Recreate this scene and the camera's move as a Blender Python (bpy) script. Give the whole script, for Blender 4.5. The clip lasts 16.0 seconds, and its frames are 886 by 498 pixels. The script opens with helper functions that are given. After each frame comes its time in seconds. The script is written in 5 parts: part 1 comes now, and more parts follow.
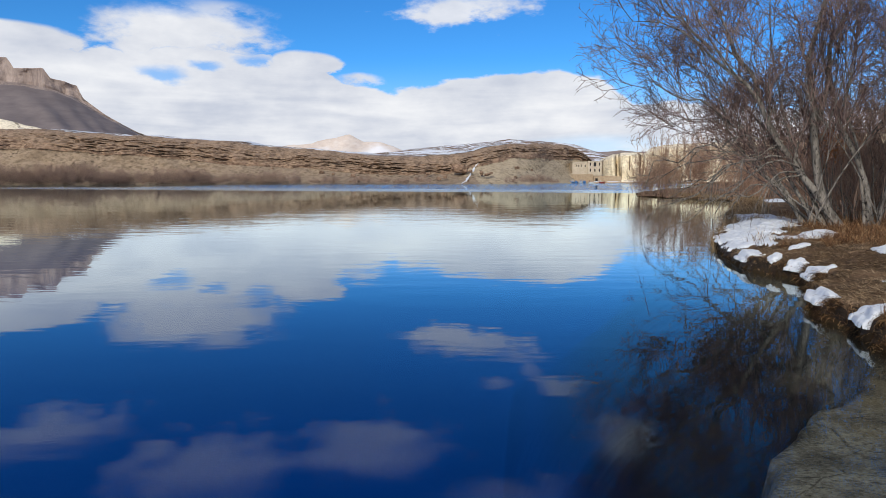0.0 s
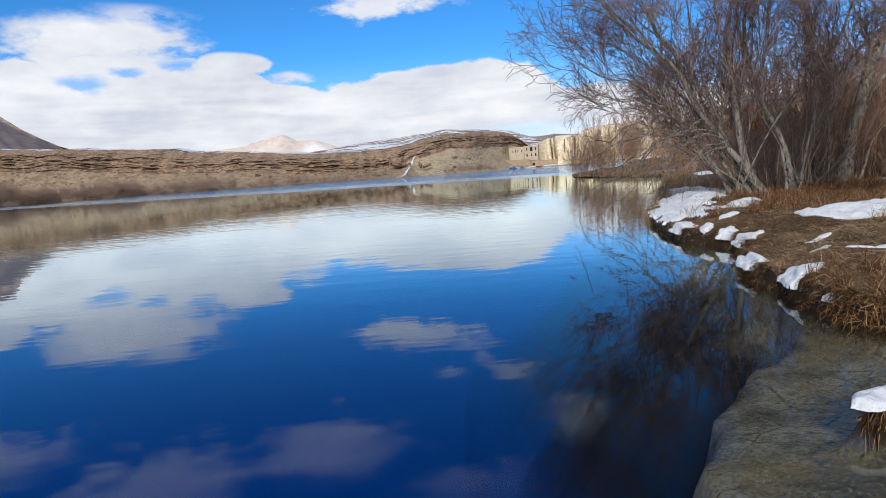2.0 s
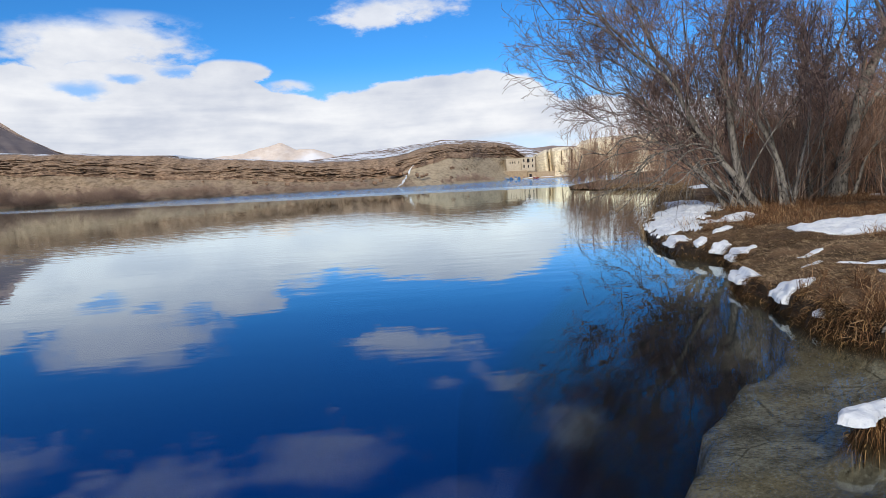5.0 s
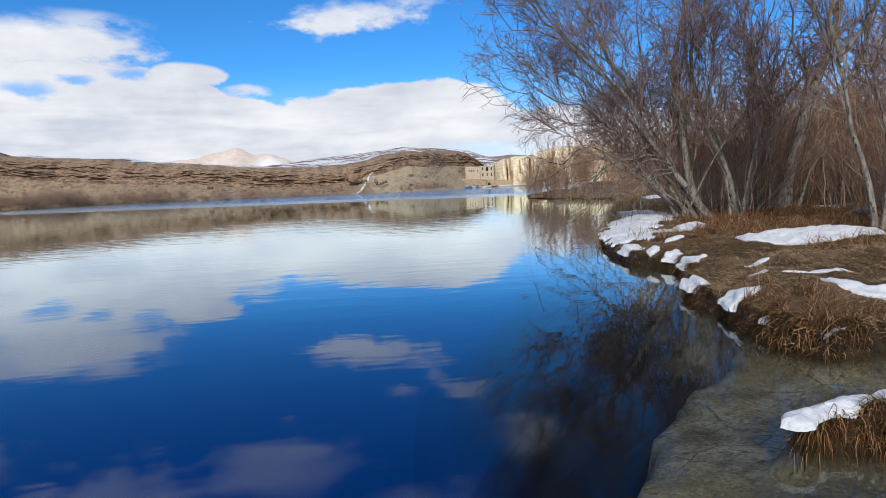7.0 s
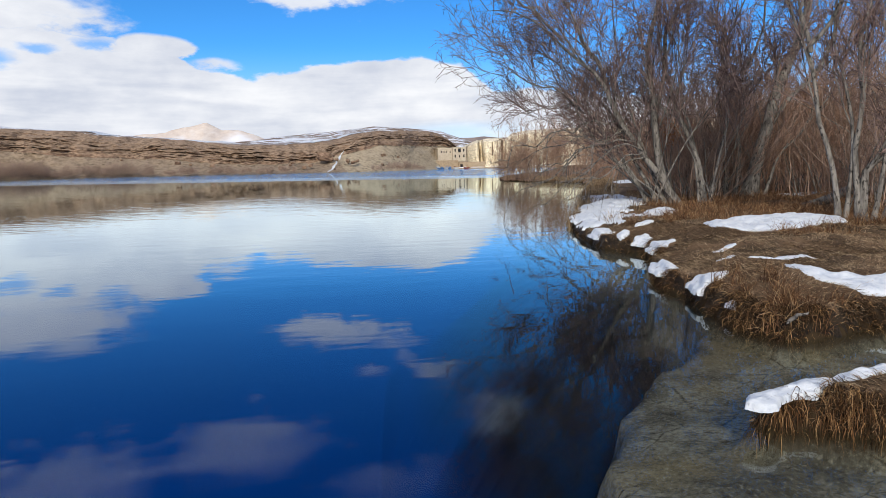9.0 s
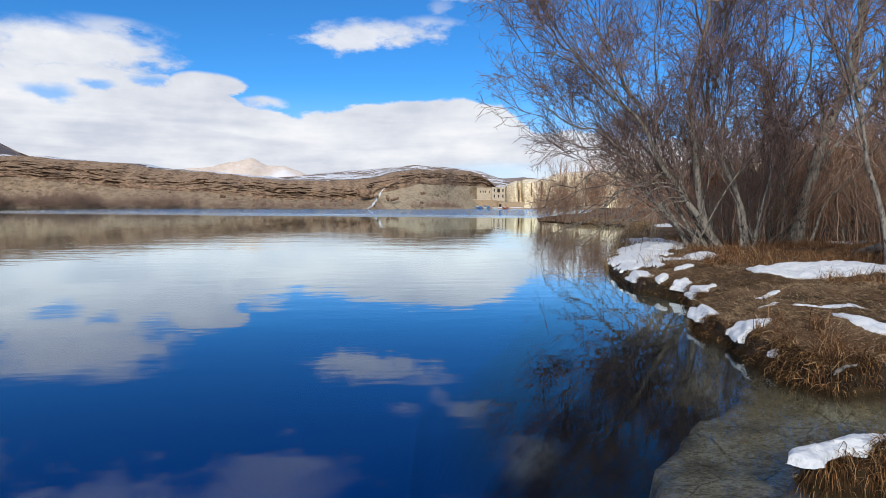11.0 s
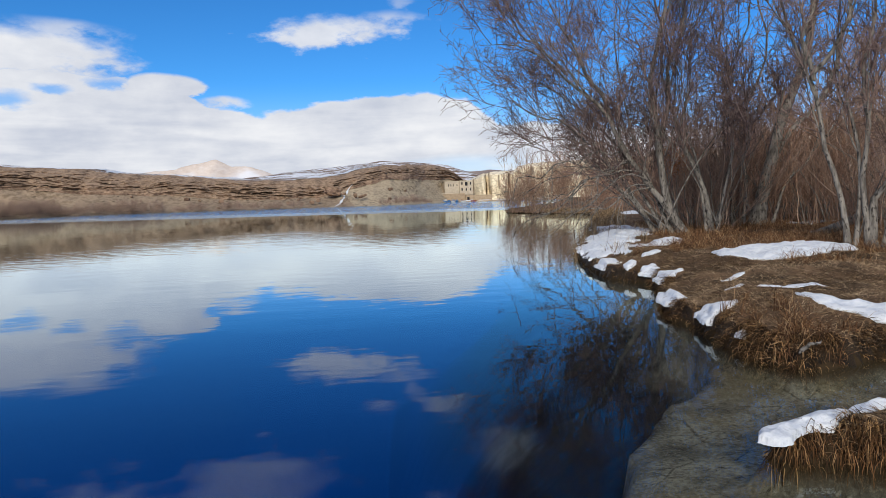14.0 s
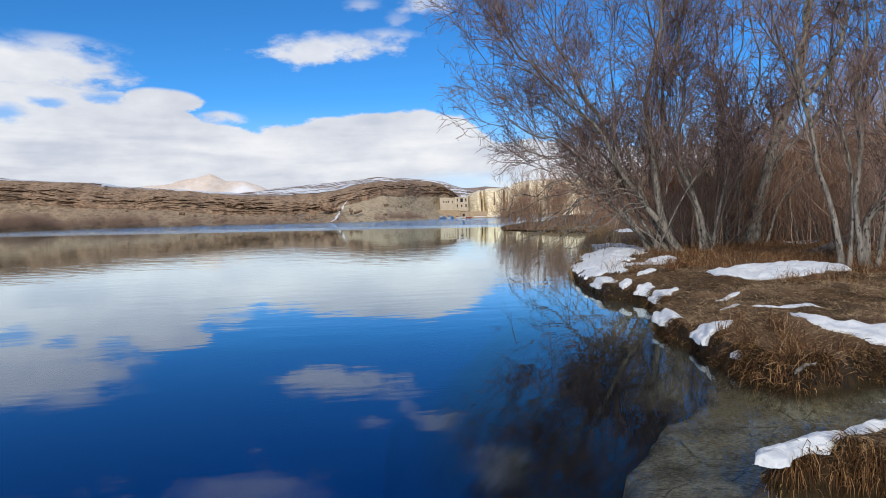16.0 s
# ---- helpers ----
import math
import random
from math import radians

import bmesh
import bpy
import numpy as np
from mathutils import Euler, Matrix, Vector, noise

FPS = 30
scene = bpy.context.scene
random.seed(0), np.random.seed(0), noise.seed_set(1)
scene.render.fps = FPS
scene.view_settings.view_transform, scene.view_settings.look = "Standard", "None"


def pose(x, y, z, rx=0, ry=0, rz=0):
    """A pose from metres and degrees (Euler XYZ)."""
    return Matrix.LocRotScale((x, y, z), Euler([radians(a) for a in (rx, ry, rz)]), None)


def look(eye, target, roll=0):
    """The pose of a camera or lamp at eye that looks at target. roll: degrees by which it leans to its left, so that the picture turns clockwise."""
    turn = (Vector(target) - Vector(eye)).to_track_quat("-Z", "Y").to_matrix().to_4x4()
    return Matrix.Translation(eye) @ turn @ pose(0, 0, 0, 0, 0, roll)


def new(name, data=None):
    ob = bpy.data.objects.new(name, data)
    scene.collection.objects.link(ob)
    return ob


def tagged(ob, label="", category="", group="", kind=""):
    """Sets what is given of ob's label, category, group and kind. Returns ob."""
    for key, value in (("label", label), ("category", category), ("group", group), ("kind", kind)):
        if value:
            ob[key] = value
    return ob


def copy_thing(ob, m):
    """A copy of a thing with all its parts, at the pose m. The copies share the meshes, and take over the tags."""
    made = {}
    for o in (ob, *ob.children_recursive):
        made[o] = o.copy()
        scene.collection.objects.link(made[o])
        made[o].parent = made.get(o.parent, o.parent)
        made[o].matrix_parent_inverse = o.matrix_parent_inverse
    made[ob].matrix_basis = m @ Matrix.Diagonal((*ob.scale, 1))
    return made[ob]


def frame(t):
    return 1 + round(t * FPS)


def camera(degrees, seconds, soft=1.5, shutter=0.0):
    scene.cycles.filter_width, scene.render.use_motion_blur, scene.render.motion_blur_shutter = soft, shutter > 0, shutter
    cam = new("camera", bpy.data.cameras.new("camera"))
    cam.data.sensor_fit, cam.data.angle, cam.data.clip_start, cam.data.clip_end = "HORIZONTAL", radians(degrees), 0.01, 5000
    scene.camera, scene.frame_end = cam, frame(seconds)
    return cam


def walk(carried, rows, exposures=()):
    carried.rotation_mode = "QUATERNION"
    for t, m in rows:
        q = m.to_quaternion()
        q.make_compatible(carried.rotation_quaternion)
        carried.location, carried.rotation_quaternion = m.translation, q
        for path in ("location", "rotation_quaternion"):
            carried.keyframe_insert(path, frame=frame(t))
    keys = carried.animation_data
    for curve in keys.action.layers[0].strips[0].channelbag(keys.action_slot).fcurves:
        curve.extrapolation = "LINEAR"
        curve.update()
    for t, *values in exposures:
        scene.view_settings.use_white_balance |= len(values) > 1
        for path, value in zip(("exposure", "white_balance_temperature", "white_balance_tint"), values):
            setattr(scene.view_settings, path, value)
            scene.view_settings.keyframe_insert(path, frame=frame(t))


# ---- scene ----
cam = camera(66.16, 16.0, soft=0.7)
PATH = [
    (0.0, -0.000,0.000,1.650, -0.00,-5.88,0.02), 
    (0.5, -0.006,-0.041,1.666, 0.43,-5.20,0.49), 
    (1.0, 0.005,-0.046,1.672, -2.24,-3.83,1.38), 
    (1.5, 0.024,-0.044,1.655, -2.66,-4.96,3.41), 
    (2.0, 0.020,-0.026,1.649, -5.10,-6.67,3.83), 
    (2.5, 0.009,-0.034,1.649, -5.13,-8.58,2.17), 
    (3.0, 0.031,-0.046,1.649, -4.31,-8.13,2.07), 
    (3.5, 0.048,-0.059,1.650, -3.74,-4.80,1.92), 
    (4.0, 0.037,-0.065,1.655, -5.22,-5.25,2.44), 
    (4.2, 0.038,-0.052,1.660, -4.81,-5.90,3.25), 
    (6.3, 0.074,-0.043,1.653, -7.80,-5.71,2.22), 
    (6.5, 0.072,-0.055,1.653, -8.43,-5.86,2.28), 
    (7.0, 0.069,-0.056,1.656, -8.76,-5.37,2.39), 
    (7.5, 0.069,-0.062,1.658, -11.52,-4.62,2.88), 
    (8.0, 0.062,-0.048,1.653, -12.17,-5.44,2.15), 
    (8.5, 0.059,-0.042,1.647, -12.21,-5.60,1.84), 
    (9.0, 0.049,-0.035,1.646, -11.10,-7.04,1.13), 
    (9.2, 0.056,-0.037,1.639, -11.24,-6.98,1.16), 
    (11.3, 0.103,0.022,1.613, -7.48,-3.56,-0.20), 
    (11.5, 0.098,0.023,1.620, -7.84,-3.56,0.32), 
    (12.0, 0.105,0.025,1.615, -9.98,-2.16,0.40), 
    (12.5, 0.095,0.012,1.629, -9.87,-2.39,1.19), 
    (13.0, 0.105,0.021,1.619, -9.73,-2.87,1.35), 
    (13.5, 0.113,0.026,1.613, -9.55,-4.47,2.33), 
    (14.0, 0.122,0.047,1.614, -10.50,-4.24,1.78), 
    (14.5, 0.099,0.028,1.620, -9.42,-4.00,1.77), 
    (15.0, 0.103,0.026,1.623, -9.34,-2.80,1.36), 
    (15.5, 0.094,0.027,1.618, -10.15,-3.05,1.59), 
    (16.0, 0.085,0.015,1.641, -10.90,-2.88,1.34), 
]
walk(cam, [(t, pose(x, y, z, 90 + pitch, roll, yaw)) for t, x, y, z, yaw, pitch, roll in PATH],
     exposures=[(0, -0.05), (1, -0.05), (2, 0.03), (3, 0.07), (4, 0.0), (6.5, 0.0), (9, 0.05), (11.5, -0.04), (12.5, -0.10), (16, -0.06)])

# ---- light: a bright spring sky with broken cloud, sun from behind the viewer ----
SUN_EL, SUN_AZ = 28.0, 198.0          # degrees; azimuth clockwise from +y
sun = new("sun", bpy.data.lights.new("sun", "SUN"))
sun.data.energy, sun.data.angle, sun.data.color = 3.0, radians(9), (1.0, 0.93, 0.82)
sa, se = radians(SUN_AZ), radians(SUN_EL)
sun.matrix_world = look((0, 0, 50), (-math.sin(sa) * math.cos(se), -math.cos(sa) * math.cos(se), 50 - math.sin(se)))


class Nodes:
    """Short calls for building node trees."""
    def __init__(self, tree):
        self.tree = tree
        tree.nodes.clear()

    def add(self, kind):
        return self.tree.nodes.new(kind)

    def link(self, value, socket):
        if isinstance(value, bpy.types.NodeSocket):
            self.tree.links.new(value, socket)
        elif value is not None:
            socket.default_value = value

    def math(self, op, a, b=None, c=None, clamp=False):
        node = self.add("ShaderNodeMath")
        node.operation, node.use_clamp = op, clamp
        for i, v in enumerate((a, b, c)):
            self.link(v, node.inputs[i])
        return node.outputs[0]

    def noise(self, vector, scale, detail=4.0, rough=0.55, distortion=0.0):
        node = self.add("ShaderNodeTexNoise")
        self.link(vector, node.inputs["Vector"])
        node.inputs["Scale"].default_value, node.inputs["Detail"].default_value = scale, detail
        node.inputs["Roughness"].default_value, node.inputs["Distortion"].default_value = rough, distortion
        return node.outputs["Fac"]

    def voronoi(self, vector, scale, feature="F1"):
        node = self.add("ShaderNodeTexVoronoi")
        node.feature = feature
        self.link(vector, node.inputs["Vector"])
        node.inputs["Scale"].default_value = scale
        return node.outputs["Distance"]

    def stretch(self, vector, sx, sy, sz):
        node = self.add("ShaderNodeVectorMath")
        node.operation = "MULTIPLY"
        self.link(vector, node.inputs[0])
        node.inputs[1].default_value = (sx, sy, sz)
        return node.outputs[0]

    def ramp(self, value, stops, mode="LINEAR"):
        node = self.add("ShaderNodeValToRGB")
        self.link(value, node.inputs[0])
        el = node.color_ramp.elements
        node.color_ramp.interpolation = mode
        while len(el) < len(stops):
            el.new(0.5)
        for e, (p, c) in zip(el, stops):
            e.position = p
            e.color = (c, c, c, 1) if isinstance(c, (int, float)) else (*c, 1)
        return node.outputs[0]

    def mix(self, f, a, b, blend="MIX"):
        node = self.add("ShaderNodeMix")
        node.data_type, node.blend_type = "RGBA", blend
        self.link(f, node.inputs[0])
        for v, i in ((a, 6), (b, 7)):
            self.link((*v, 1) if isinstance(v, tuple) else v, node.inputs[i])
        return node.outputs[2]

    def span(self, v, a, b, c=0.0, d=1.0, smooth=True):
        node = self.add("ShaderNodeMapRange")
        node.interpolation_type = "SMOOTHSTEP" if smooth else "LINEAR"
        self.link(v, node.inputs[0])
        for i, q in enumerate((a, b, c, d)):
            self.link(q, node.inputs[i + 1])
        return node.outputs[0]


world = bpy.data.worlds.new("sky")
scene.world = world
world.use_nodes = True
N = Nodes(world.node_tree)
way = N.add("ShaderNodeTexCoord").outputs["Generated"]
axis = N.add("ShaderNodeSeparateXYZ")
N.link(way, axis.inputs[0])
az0 = N.math("MULTIPLY", N.math("ARCTAN2", axis.outputs[0], axis.outputs[1]), 57.2958)
el0 = N.math("MULTIPLY", N.math("ARCSINE", axis.outputs[2]), 57.2958)
flat = N.stretch(way, 1.0, 1.0, 2.2)
billow = N.noise(flat, 7.0, 7.0, 0.6)
puff = N.noise(flat, 17.0, 6.0, 0.58)
drift = N.noise(N.stretch(way, 1.0, 1.0, 4.0), 4.0, 3.0, 0.5)
az = N.math("MULTIPLY_ADD", N.math("SUBTRACT", billow, 0.5), 5.0, az0)
el = N.math("MULTIPLY_ADD", N.math("SUBTRACT", puff, 0.5), 1.9, N.math("MULTIPLY_ADD", N.math("SUBTRACT", drift, 0.5), 1.2, el0))
# the long cloud bank: its upper edge by azimuth, in tenths of 20 degrees
edge = [(-45, 9.6), (-33, 9.6), (-27, 9.5), (-19, 10.0), (-14.5, 9.8), (-10.2, 9.3), (-8.6, 7.7), (-4.6, 7.1), (-1, 7.7), (4, 8.7),
        (9.5, 8.9), (12.8, 8.2), (15.5, 6.0), (24, 5.2), (45, 5.0)]
top = N.math("MULTIPLY", N.ramp(N.span(az0, -45.0, 45.0, smooth=False), [((a + 45) / 90, h / 20) for a, h in edge]), 20.0)
bank = N.math("SUBTRACT", top, el)
cover = N.span(bank, -0.15, 0.22)


def cloud(a, e, ra, re, thick=1.0, soft=0.22, torn=1.5):
    """One separate cloud, at azimuth a and elevation e."""
    u = N.math("MULTIPLY", N.math("SUBTRACT", az, a), 1 / ra)
    v = N.math("MULTIPLY", N.math("SUBTRACT", el, e), 1 / re)
    r = N.math("SQRT", N.math("ADD", N.math("MULTIPLY", u, u), N.math("MULTIPLY", v, v)))
    ragged = N.math("MULTIPLY_ADD", N.math("SUBTRACT", puff, 0.5), -torn, r)
    return N.span(ragged, 1.0 + soft * 0.3, 1.0 - soft, 0.0, thick)


heaps = [cloud(-21.0, 10.9, 7.2, 2.0, 1.0, 0.5, 1.8), cloud(-33, 9.8, 6, 1.1), cloud(-11.5, 9.2, 3.0, 1.0),
         cloud(2.2, 13.4, 5.4, 1.35, 0.93, 0.7, 3.2), cloud(6.4, 14.6, 2.6, 0.6, 0.6, 1.0, 3.4), cloud(7.6, 15.8, 1.3, 0.7, 0.35, 1.0, 3.6), cloud(10.4, 17.4, 2.2, 0.9, 0.65, 1.0, 3.4),
         cloud(4.6, 16.8, 1.6, 0.6, 0.5, 1.0, 2.6), cloud(-17.6, 12.9, 3.4, 0.65, 0.7, 0.9, 2.2), cloud(-7.0, 7.9, 2.4, 0.55, 0.9, 0.6, 1.8),
         cloud(-31, 18.2, 6.5, 1.6, 0.75, 0.9, 2.0), cloud(-20, 22.8, 8.0, 2.9, 0.85, 0.8, 1.9), cloud(-6, 22.2, 7.0, 2.5, 0.85, 0.8, 1.9),
         cloud(6, 26, 6.5, 1.9, 0.55, 0.9, 2.0), cloud(15.5, 21, 2.8, 2.0, 0.8, 0.8, 2.0), cloud(-36, 25, 6, 2.5, 0.8, 0.8, 1.8)]
gap = N.math("MAXIMUM", cloud(-22.0, 8.1, 2.0, 0.55, 1.0, 0.8), N.math("MAXIMUM", cloud(-15.2, 9.3, 1.9, 0.45, 1.0, 0.8), cloud(-19.0, 8.7, 1.3, 0.35, 1.0, 0.8)))
cover = N.math("MULTIPLY", cover, N.math("SUBTRACT", 1.0, N.math("MULTIPLY", gap, 0.75)))
clear_low = cloud(13.0, 2.4, 7.0, 1.2, 0.6, 0.8)
cover = N.math("MULTIPLY", cover, N.math("SUBTRACT", 1.0, clear_low))
for h in heaps:
    cover = N.math("MAXIMUM", cover, h)
aloft = N.math("MULTIPLY", N.span(N.noise(way, 3.2, 6.0, 0.55), 0.52, 0.62), N.span(el0, 27.0, 36.0))
behind = N.math("MULTIPLY", N.span(N.noise(way, 2.6, 6.0, 0.55), 0.45, 0.58), N.span(N.math("ABSOLUTE", az0), 48.0, 62.0))
cover = N.math("MAXIMUM", cover, N.math("MAXIMUM", aloft, behind))
sky = N.add("ShaderNodeTexSky")
sky.sky_type, sky.sun_disc, sky.sun_elevation, sky.sun_rotation = "NISHITA", False, radians(SUN_EL), radians(SUN_AZ)
sky.altitude, sky.air_density, sky.dust_density, sky.ozone_density = 2900, 1.0, 0.2, 3.0
deep = N.add("ShaderNodeHueSaturation")
deep.inputs["Saturation"].default_value = 1.18
N.link(sky.outputs[0], deep.inputs["Color"])
blue = N.mix(1.0, deep.outputs[0], (0.058, 0.115, 0.144), "MULTIPLY")
shade = N.math("ADD", N.math("MULTIPLY", N.math("SUBTRACT", N.noise(N.stretch(way, 1, 1, 2.4), 7.0, 5.0, 0.5), 0.5), 2.3),
               N.math("MULTIPLY", N.math("SUBTRACT", N.noise(N.stretch(way, 1, 1, 2.0), 26.0, 5.0, 0.6), 0.5), 0.7))
layers = N.math("SUBTRACT", N.noise(N.stretch(way, 1, 1, 9.0), 5.0, 4.0, 0.55, 0.4), 0.5)
grey = N.math("MULTIPLY_ADD", N.math("MULTIPLY", layers, N.span(el0, 11.0, 6.0)), 1.5, N.math("ADD", shade, 0.52), clamp=True)
white = N.mix(grey, (0.61, 0.655, 0.76), (0.92, 0.935, 0.97))
haze = N.span(el0, 10.0, 0.0, 0.0, 0.85)
air = N.mix(haze, blue, (0.60, 0.73, 0.92))
backdrop = N.add("ShaderNodeBackground")
N.link(N.mix(cover, air, white), backdrop.inputs[0])
backdrop.inputs[1].default_value = 1.0
N.link(backdrop.outputs[0], N.add("ShaderNodeOutputWorld").inputs[0])

# ---- materials ----
def material(name):
    m = bpy.data.materials.new(name)
    m.use_nodes = True
    n = Nodes(m.node_tree)
    n.out = n.add("ShaderNodeOutputMaterial")
    n.place = n.add("ShaderNodeTexCoord").outputs["Object"]
    n.world_place = n.add("ShaderNodeNewGeometry").outputs["Position"]
    return m, n


def finish(n, colour, rough=0.8, bump=None, distance=0.02, strength=1.0, metal=0.0, sss=0.0, sheen=0.12):
    b = n.add("ShaderNodeBsdfPrincipled")
    n.link((*colour, 1) if isinstance(colour, tuple) else colour, b.inputs["Base Color"])
    n.link(rough, b.inputs["Roughness"])
    b.inputs["Metallic"].default_value = metal
    b.inputs["Specular IOR Level"].default_value = sheen
    if sss:
        b.inputs["Subsurface Weight"].default_value = sss
        b.inputs["Subsurface Radius"].default_value = (0.04, 0.045, 0.05)
    if bump is not None:
        k = n.add("ShaderNodeBump")
        n.link(bump, k.inputs["Height"])
        k.inputs["Distance"].default_value, k.inputs["Strength"].default_value = distance, strength
        n.link(k.outputs[0], b.inputs["Normal"])
    n.link(b.outputs[0], n.out.inputs[0])


def mottled(name, dark, light, scale, rough=0.85, bump=0.02, fine=8.0, stretch=(1, 1, 1), third=None):
    """A natural surface: two colours at a coarse and a fine scale, with relief."""
    m, n = material(name)
    v = n.stretch(n.world_place, *stretch)
    a = n.noise(v, scale, 6.0, 0.6)
    b = n.noise(v, scale * fine, 5.0, 0.65)
    f = n.span(n.math("MULTIPLY_ADD", b, 0.55, n.math("MULTIPLY", a, 0.6)), 0.38, 0.78)
    c = n.mix(f, dark, light)
    if third:
        c = n.mix(n.span(n.noise(v, scale * 0.35, 4.0, 0.6), 0.52, 0.68), c, third)
    finish(n, c, rough, n.math("ADD", a, n.math("MULTIPLY", b, 0.5)), bump)
    return m


def rock_material(name, ledge, face, sand, snow=0.0, bedding=1.0, snow_from=9.0, scrub=0.0, stains=0.0, size=1.0):
    """Bedded rock: bands along z that waver, ledge being their darker colour, sand on the flatter parts, old snow in
    hollows.
    """
    m, n = material(name)
    p = n.world_place
    wob = n.noise(p, 0.06, 4.0, 0.55)
    xyz = n.add("ShaderNodeSeparateXYZ")
    n.link(p, xyz.inputs[0])
    z = n.math("MULTIPLY_ADD", wob, 5.0, xyz.outputs[2])
    comb = n.add("ShaderNodeCombineXYZ")
    n.link(n.math("MULTIPLY", xyz.outputs[0], 0.26 * size), comb.inputs[0])
    n.link(n.math("MULTIPLY", xyz.outputs[1], 0.05 * size), comb.inputs[1])
    n.link(n.math("MULTIPLY", z, bedding), comb.inputs[2])
    beds = n.noise(comb.outputs[0], 1.3, 5.0, 0.7)
    grain = n.noise(n.stretch(p, 0.6, 0.6, 1.3), 1.0 * size, 6.0, 0.75)
    c = n.mix(n.span(n.math("MULTIPLY_ADD", n.noise(p, 0.11 * size, 4.0, 0.6), 0.6, beds), 0.62, 0.88), ledge, face)
    slope = n.add("ShaderNodeSeparateXYZ")
    n.link(n.add("ShaderNodeNewGeometry").outputs["True Normal"], slope.inputs[0])
    up = n.math("MULTIPLY_ADD", n.math("SUBTRACT", grain, 0.5), 0.5, slope.outputs[2])
    c = n.mix(n.span(up, 0.48, 0.74), c, sand)
    c = n.mix(n.span(grain, 0.38, 0.56, 0.55, 0.0), c, (ledge[0] * 0.55, ledge[1] * 0.55, ledge[2] * 0.55))
    if snow:
        patch = n.math("MULTIPLY", n.span(n.noise(n.stretch(p, 0.45, 1.0, 1.0), 0.11, 6.0, 0.7), 0.62 - snow * 0.12, 0.66 - snow * 0.12), n.math("MULTIPLY", n.span(slope.outputs[2], 0.90, 0.97), n.span(xyz.outputs[2], snow_from, snow_from + 3.0)))
        c = n.mix(patch, c, (0.82, 0.84, 0.88))
    if scrub:
        dots = n.math("MULTIPLY", n.span(n.voronoi(n.stretch(p, 0.55, 0.55, 0.8), 1.0), 0.24, 0.34, 1.0, 0.0), n.span(n.noise(p, 0.12, 3.0, 0.5), 0.42, 0.58))
        c = n.mix(n.math("MULTIPLY", dots, scrub), c, (0.10, 0.075, 0.052))
    if stains:
        streak = n.span(n.noise(n.stretch(p, 0.30, 0.30, 0.035), 1.0, 4.0, 0.6), 0.56, 0.66, 0.0, stains)
        c = n.mix(streak, c, (0.13, 0.088, 0.055))
    finish(n, c, 0.9, n.math("ADD", n.math("MULTIPLY", beds, 1.0), grain), 0.35)
    return m


mat_shelf, n = material("travertine lake bed with dark and blue depth painted in")
v = n.world_place
big, small = n.noise(v, 1.1, 6.0, 0.62, 0.6), n.noise(v, 9.0, 6.0, 0.7)
c = n.mix(n.span(big, 0.40, 0.62), (0.085, 0.077, 0.060), (0.20, 0.182, 0.142))
c = n.mix(n.span(small, 0.36, 0.54, 0.6, 0.0), c, (0.030, 0.027, 0.021))
crack = n.voronoi(n.stretch(v, 1.0, 1.7, 1.0), 2.3, "DISTANCE_TO_EDGE")
c = n.mix(n.math("MULTIPLY", n.span(crack, 0.0, 0.035, 0.8, 0.0), n.span(big, 0.4, 0.6)), c, (0.035, 0.033, 0.024))
c = n.mix(n.span(n.noise(v, 0.8, 4.0, 0.6, 0.8), 0.50, 0.66, 0.0, 0.55), c, (0.19, 0.150, 0.085))
grit = n.noise(v, 34.0, 4.0, 0.7)
c = n.mix(n.span(grit, 0.40, 0.52, 0.4, 0.0), c, (0.028, 0.025, 0.019))
c = n.mix(n.span(grit, 0.56, 0.66, 0.0, 0.5), c, (0.26, 0.24, 0.19))
litter = n.span(n.noise(n.stretch(v, 3.0, 14.0, 3.0), 2.0, 4.0, 0.7, 1.5), 0.60, 0.66, 0.0, 0.8)
c = n.mix(litter, c, (0.025, 0.021, 0.015))
xyz = n.add("ShaderNodeSeparateXYZ")
n.link(v, xyz.inputs[0])
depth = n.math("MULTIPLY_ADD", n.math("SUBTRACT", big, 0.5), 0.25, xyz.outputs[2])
# slope painted near black, standing in for the dark tree reflection
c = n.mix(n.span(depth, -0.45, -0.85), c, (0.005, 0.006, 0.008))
# the deep water's blue is painted onto the bed by depth
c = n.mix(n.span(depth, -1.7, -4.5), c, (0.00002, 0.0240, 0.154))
c = n.mix(n.span(xyz.outputs[2], -0.16, -0.03), c, (0.045, 0.031, 0.018))
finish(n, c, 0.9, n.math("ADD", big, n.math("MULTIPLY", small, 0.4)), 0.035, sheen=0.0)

mat_soil = mottled("matted dry grass and soil", (0.050, 0.031, 0.018), (0.26, 0.165, 0.096), 1.6, 0.95, 0.05, 26.0, third=(0.052, 0.035, 0.020))
# wet earth, blackened further to paint the shade under the overhanging bank
mat_wet_shade = mottled("wet bank edge with undercut shade painted in", (0.010, 0.007, 0.005), (0.048, 0.032, 0.018), 5.0, 0.55, 0.03)
mat_plain = mottled("pale dry plain", (0.13, 0.10, 0.07), (0.28, 0.22, 0.15), 0.03, 0.95, 0.2)

mat_snow, n = material("old melting snow")
lump = n.noise(n.world_place, 9.0, 6.0, 0.6)
fine = n.noise(n.world_place, 60.0, 3.0, 0.6)
c = n.mix(n.span(lump, 0.25, 0.6), (0.54, 0.585, 0.66), (0.73, 0.755, 0.785))
c = n.mix(n.span(n.noise(n.world_place, 3.0, 5.0, 0.7), 0.60, 0.75, 0.0, 0.35), c, (0.50, 0.46, 0.40))
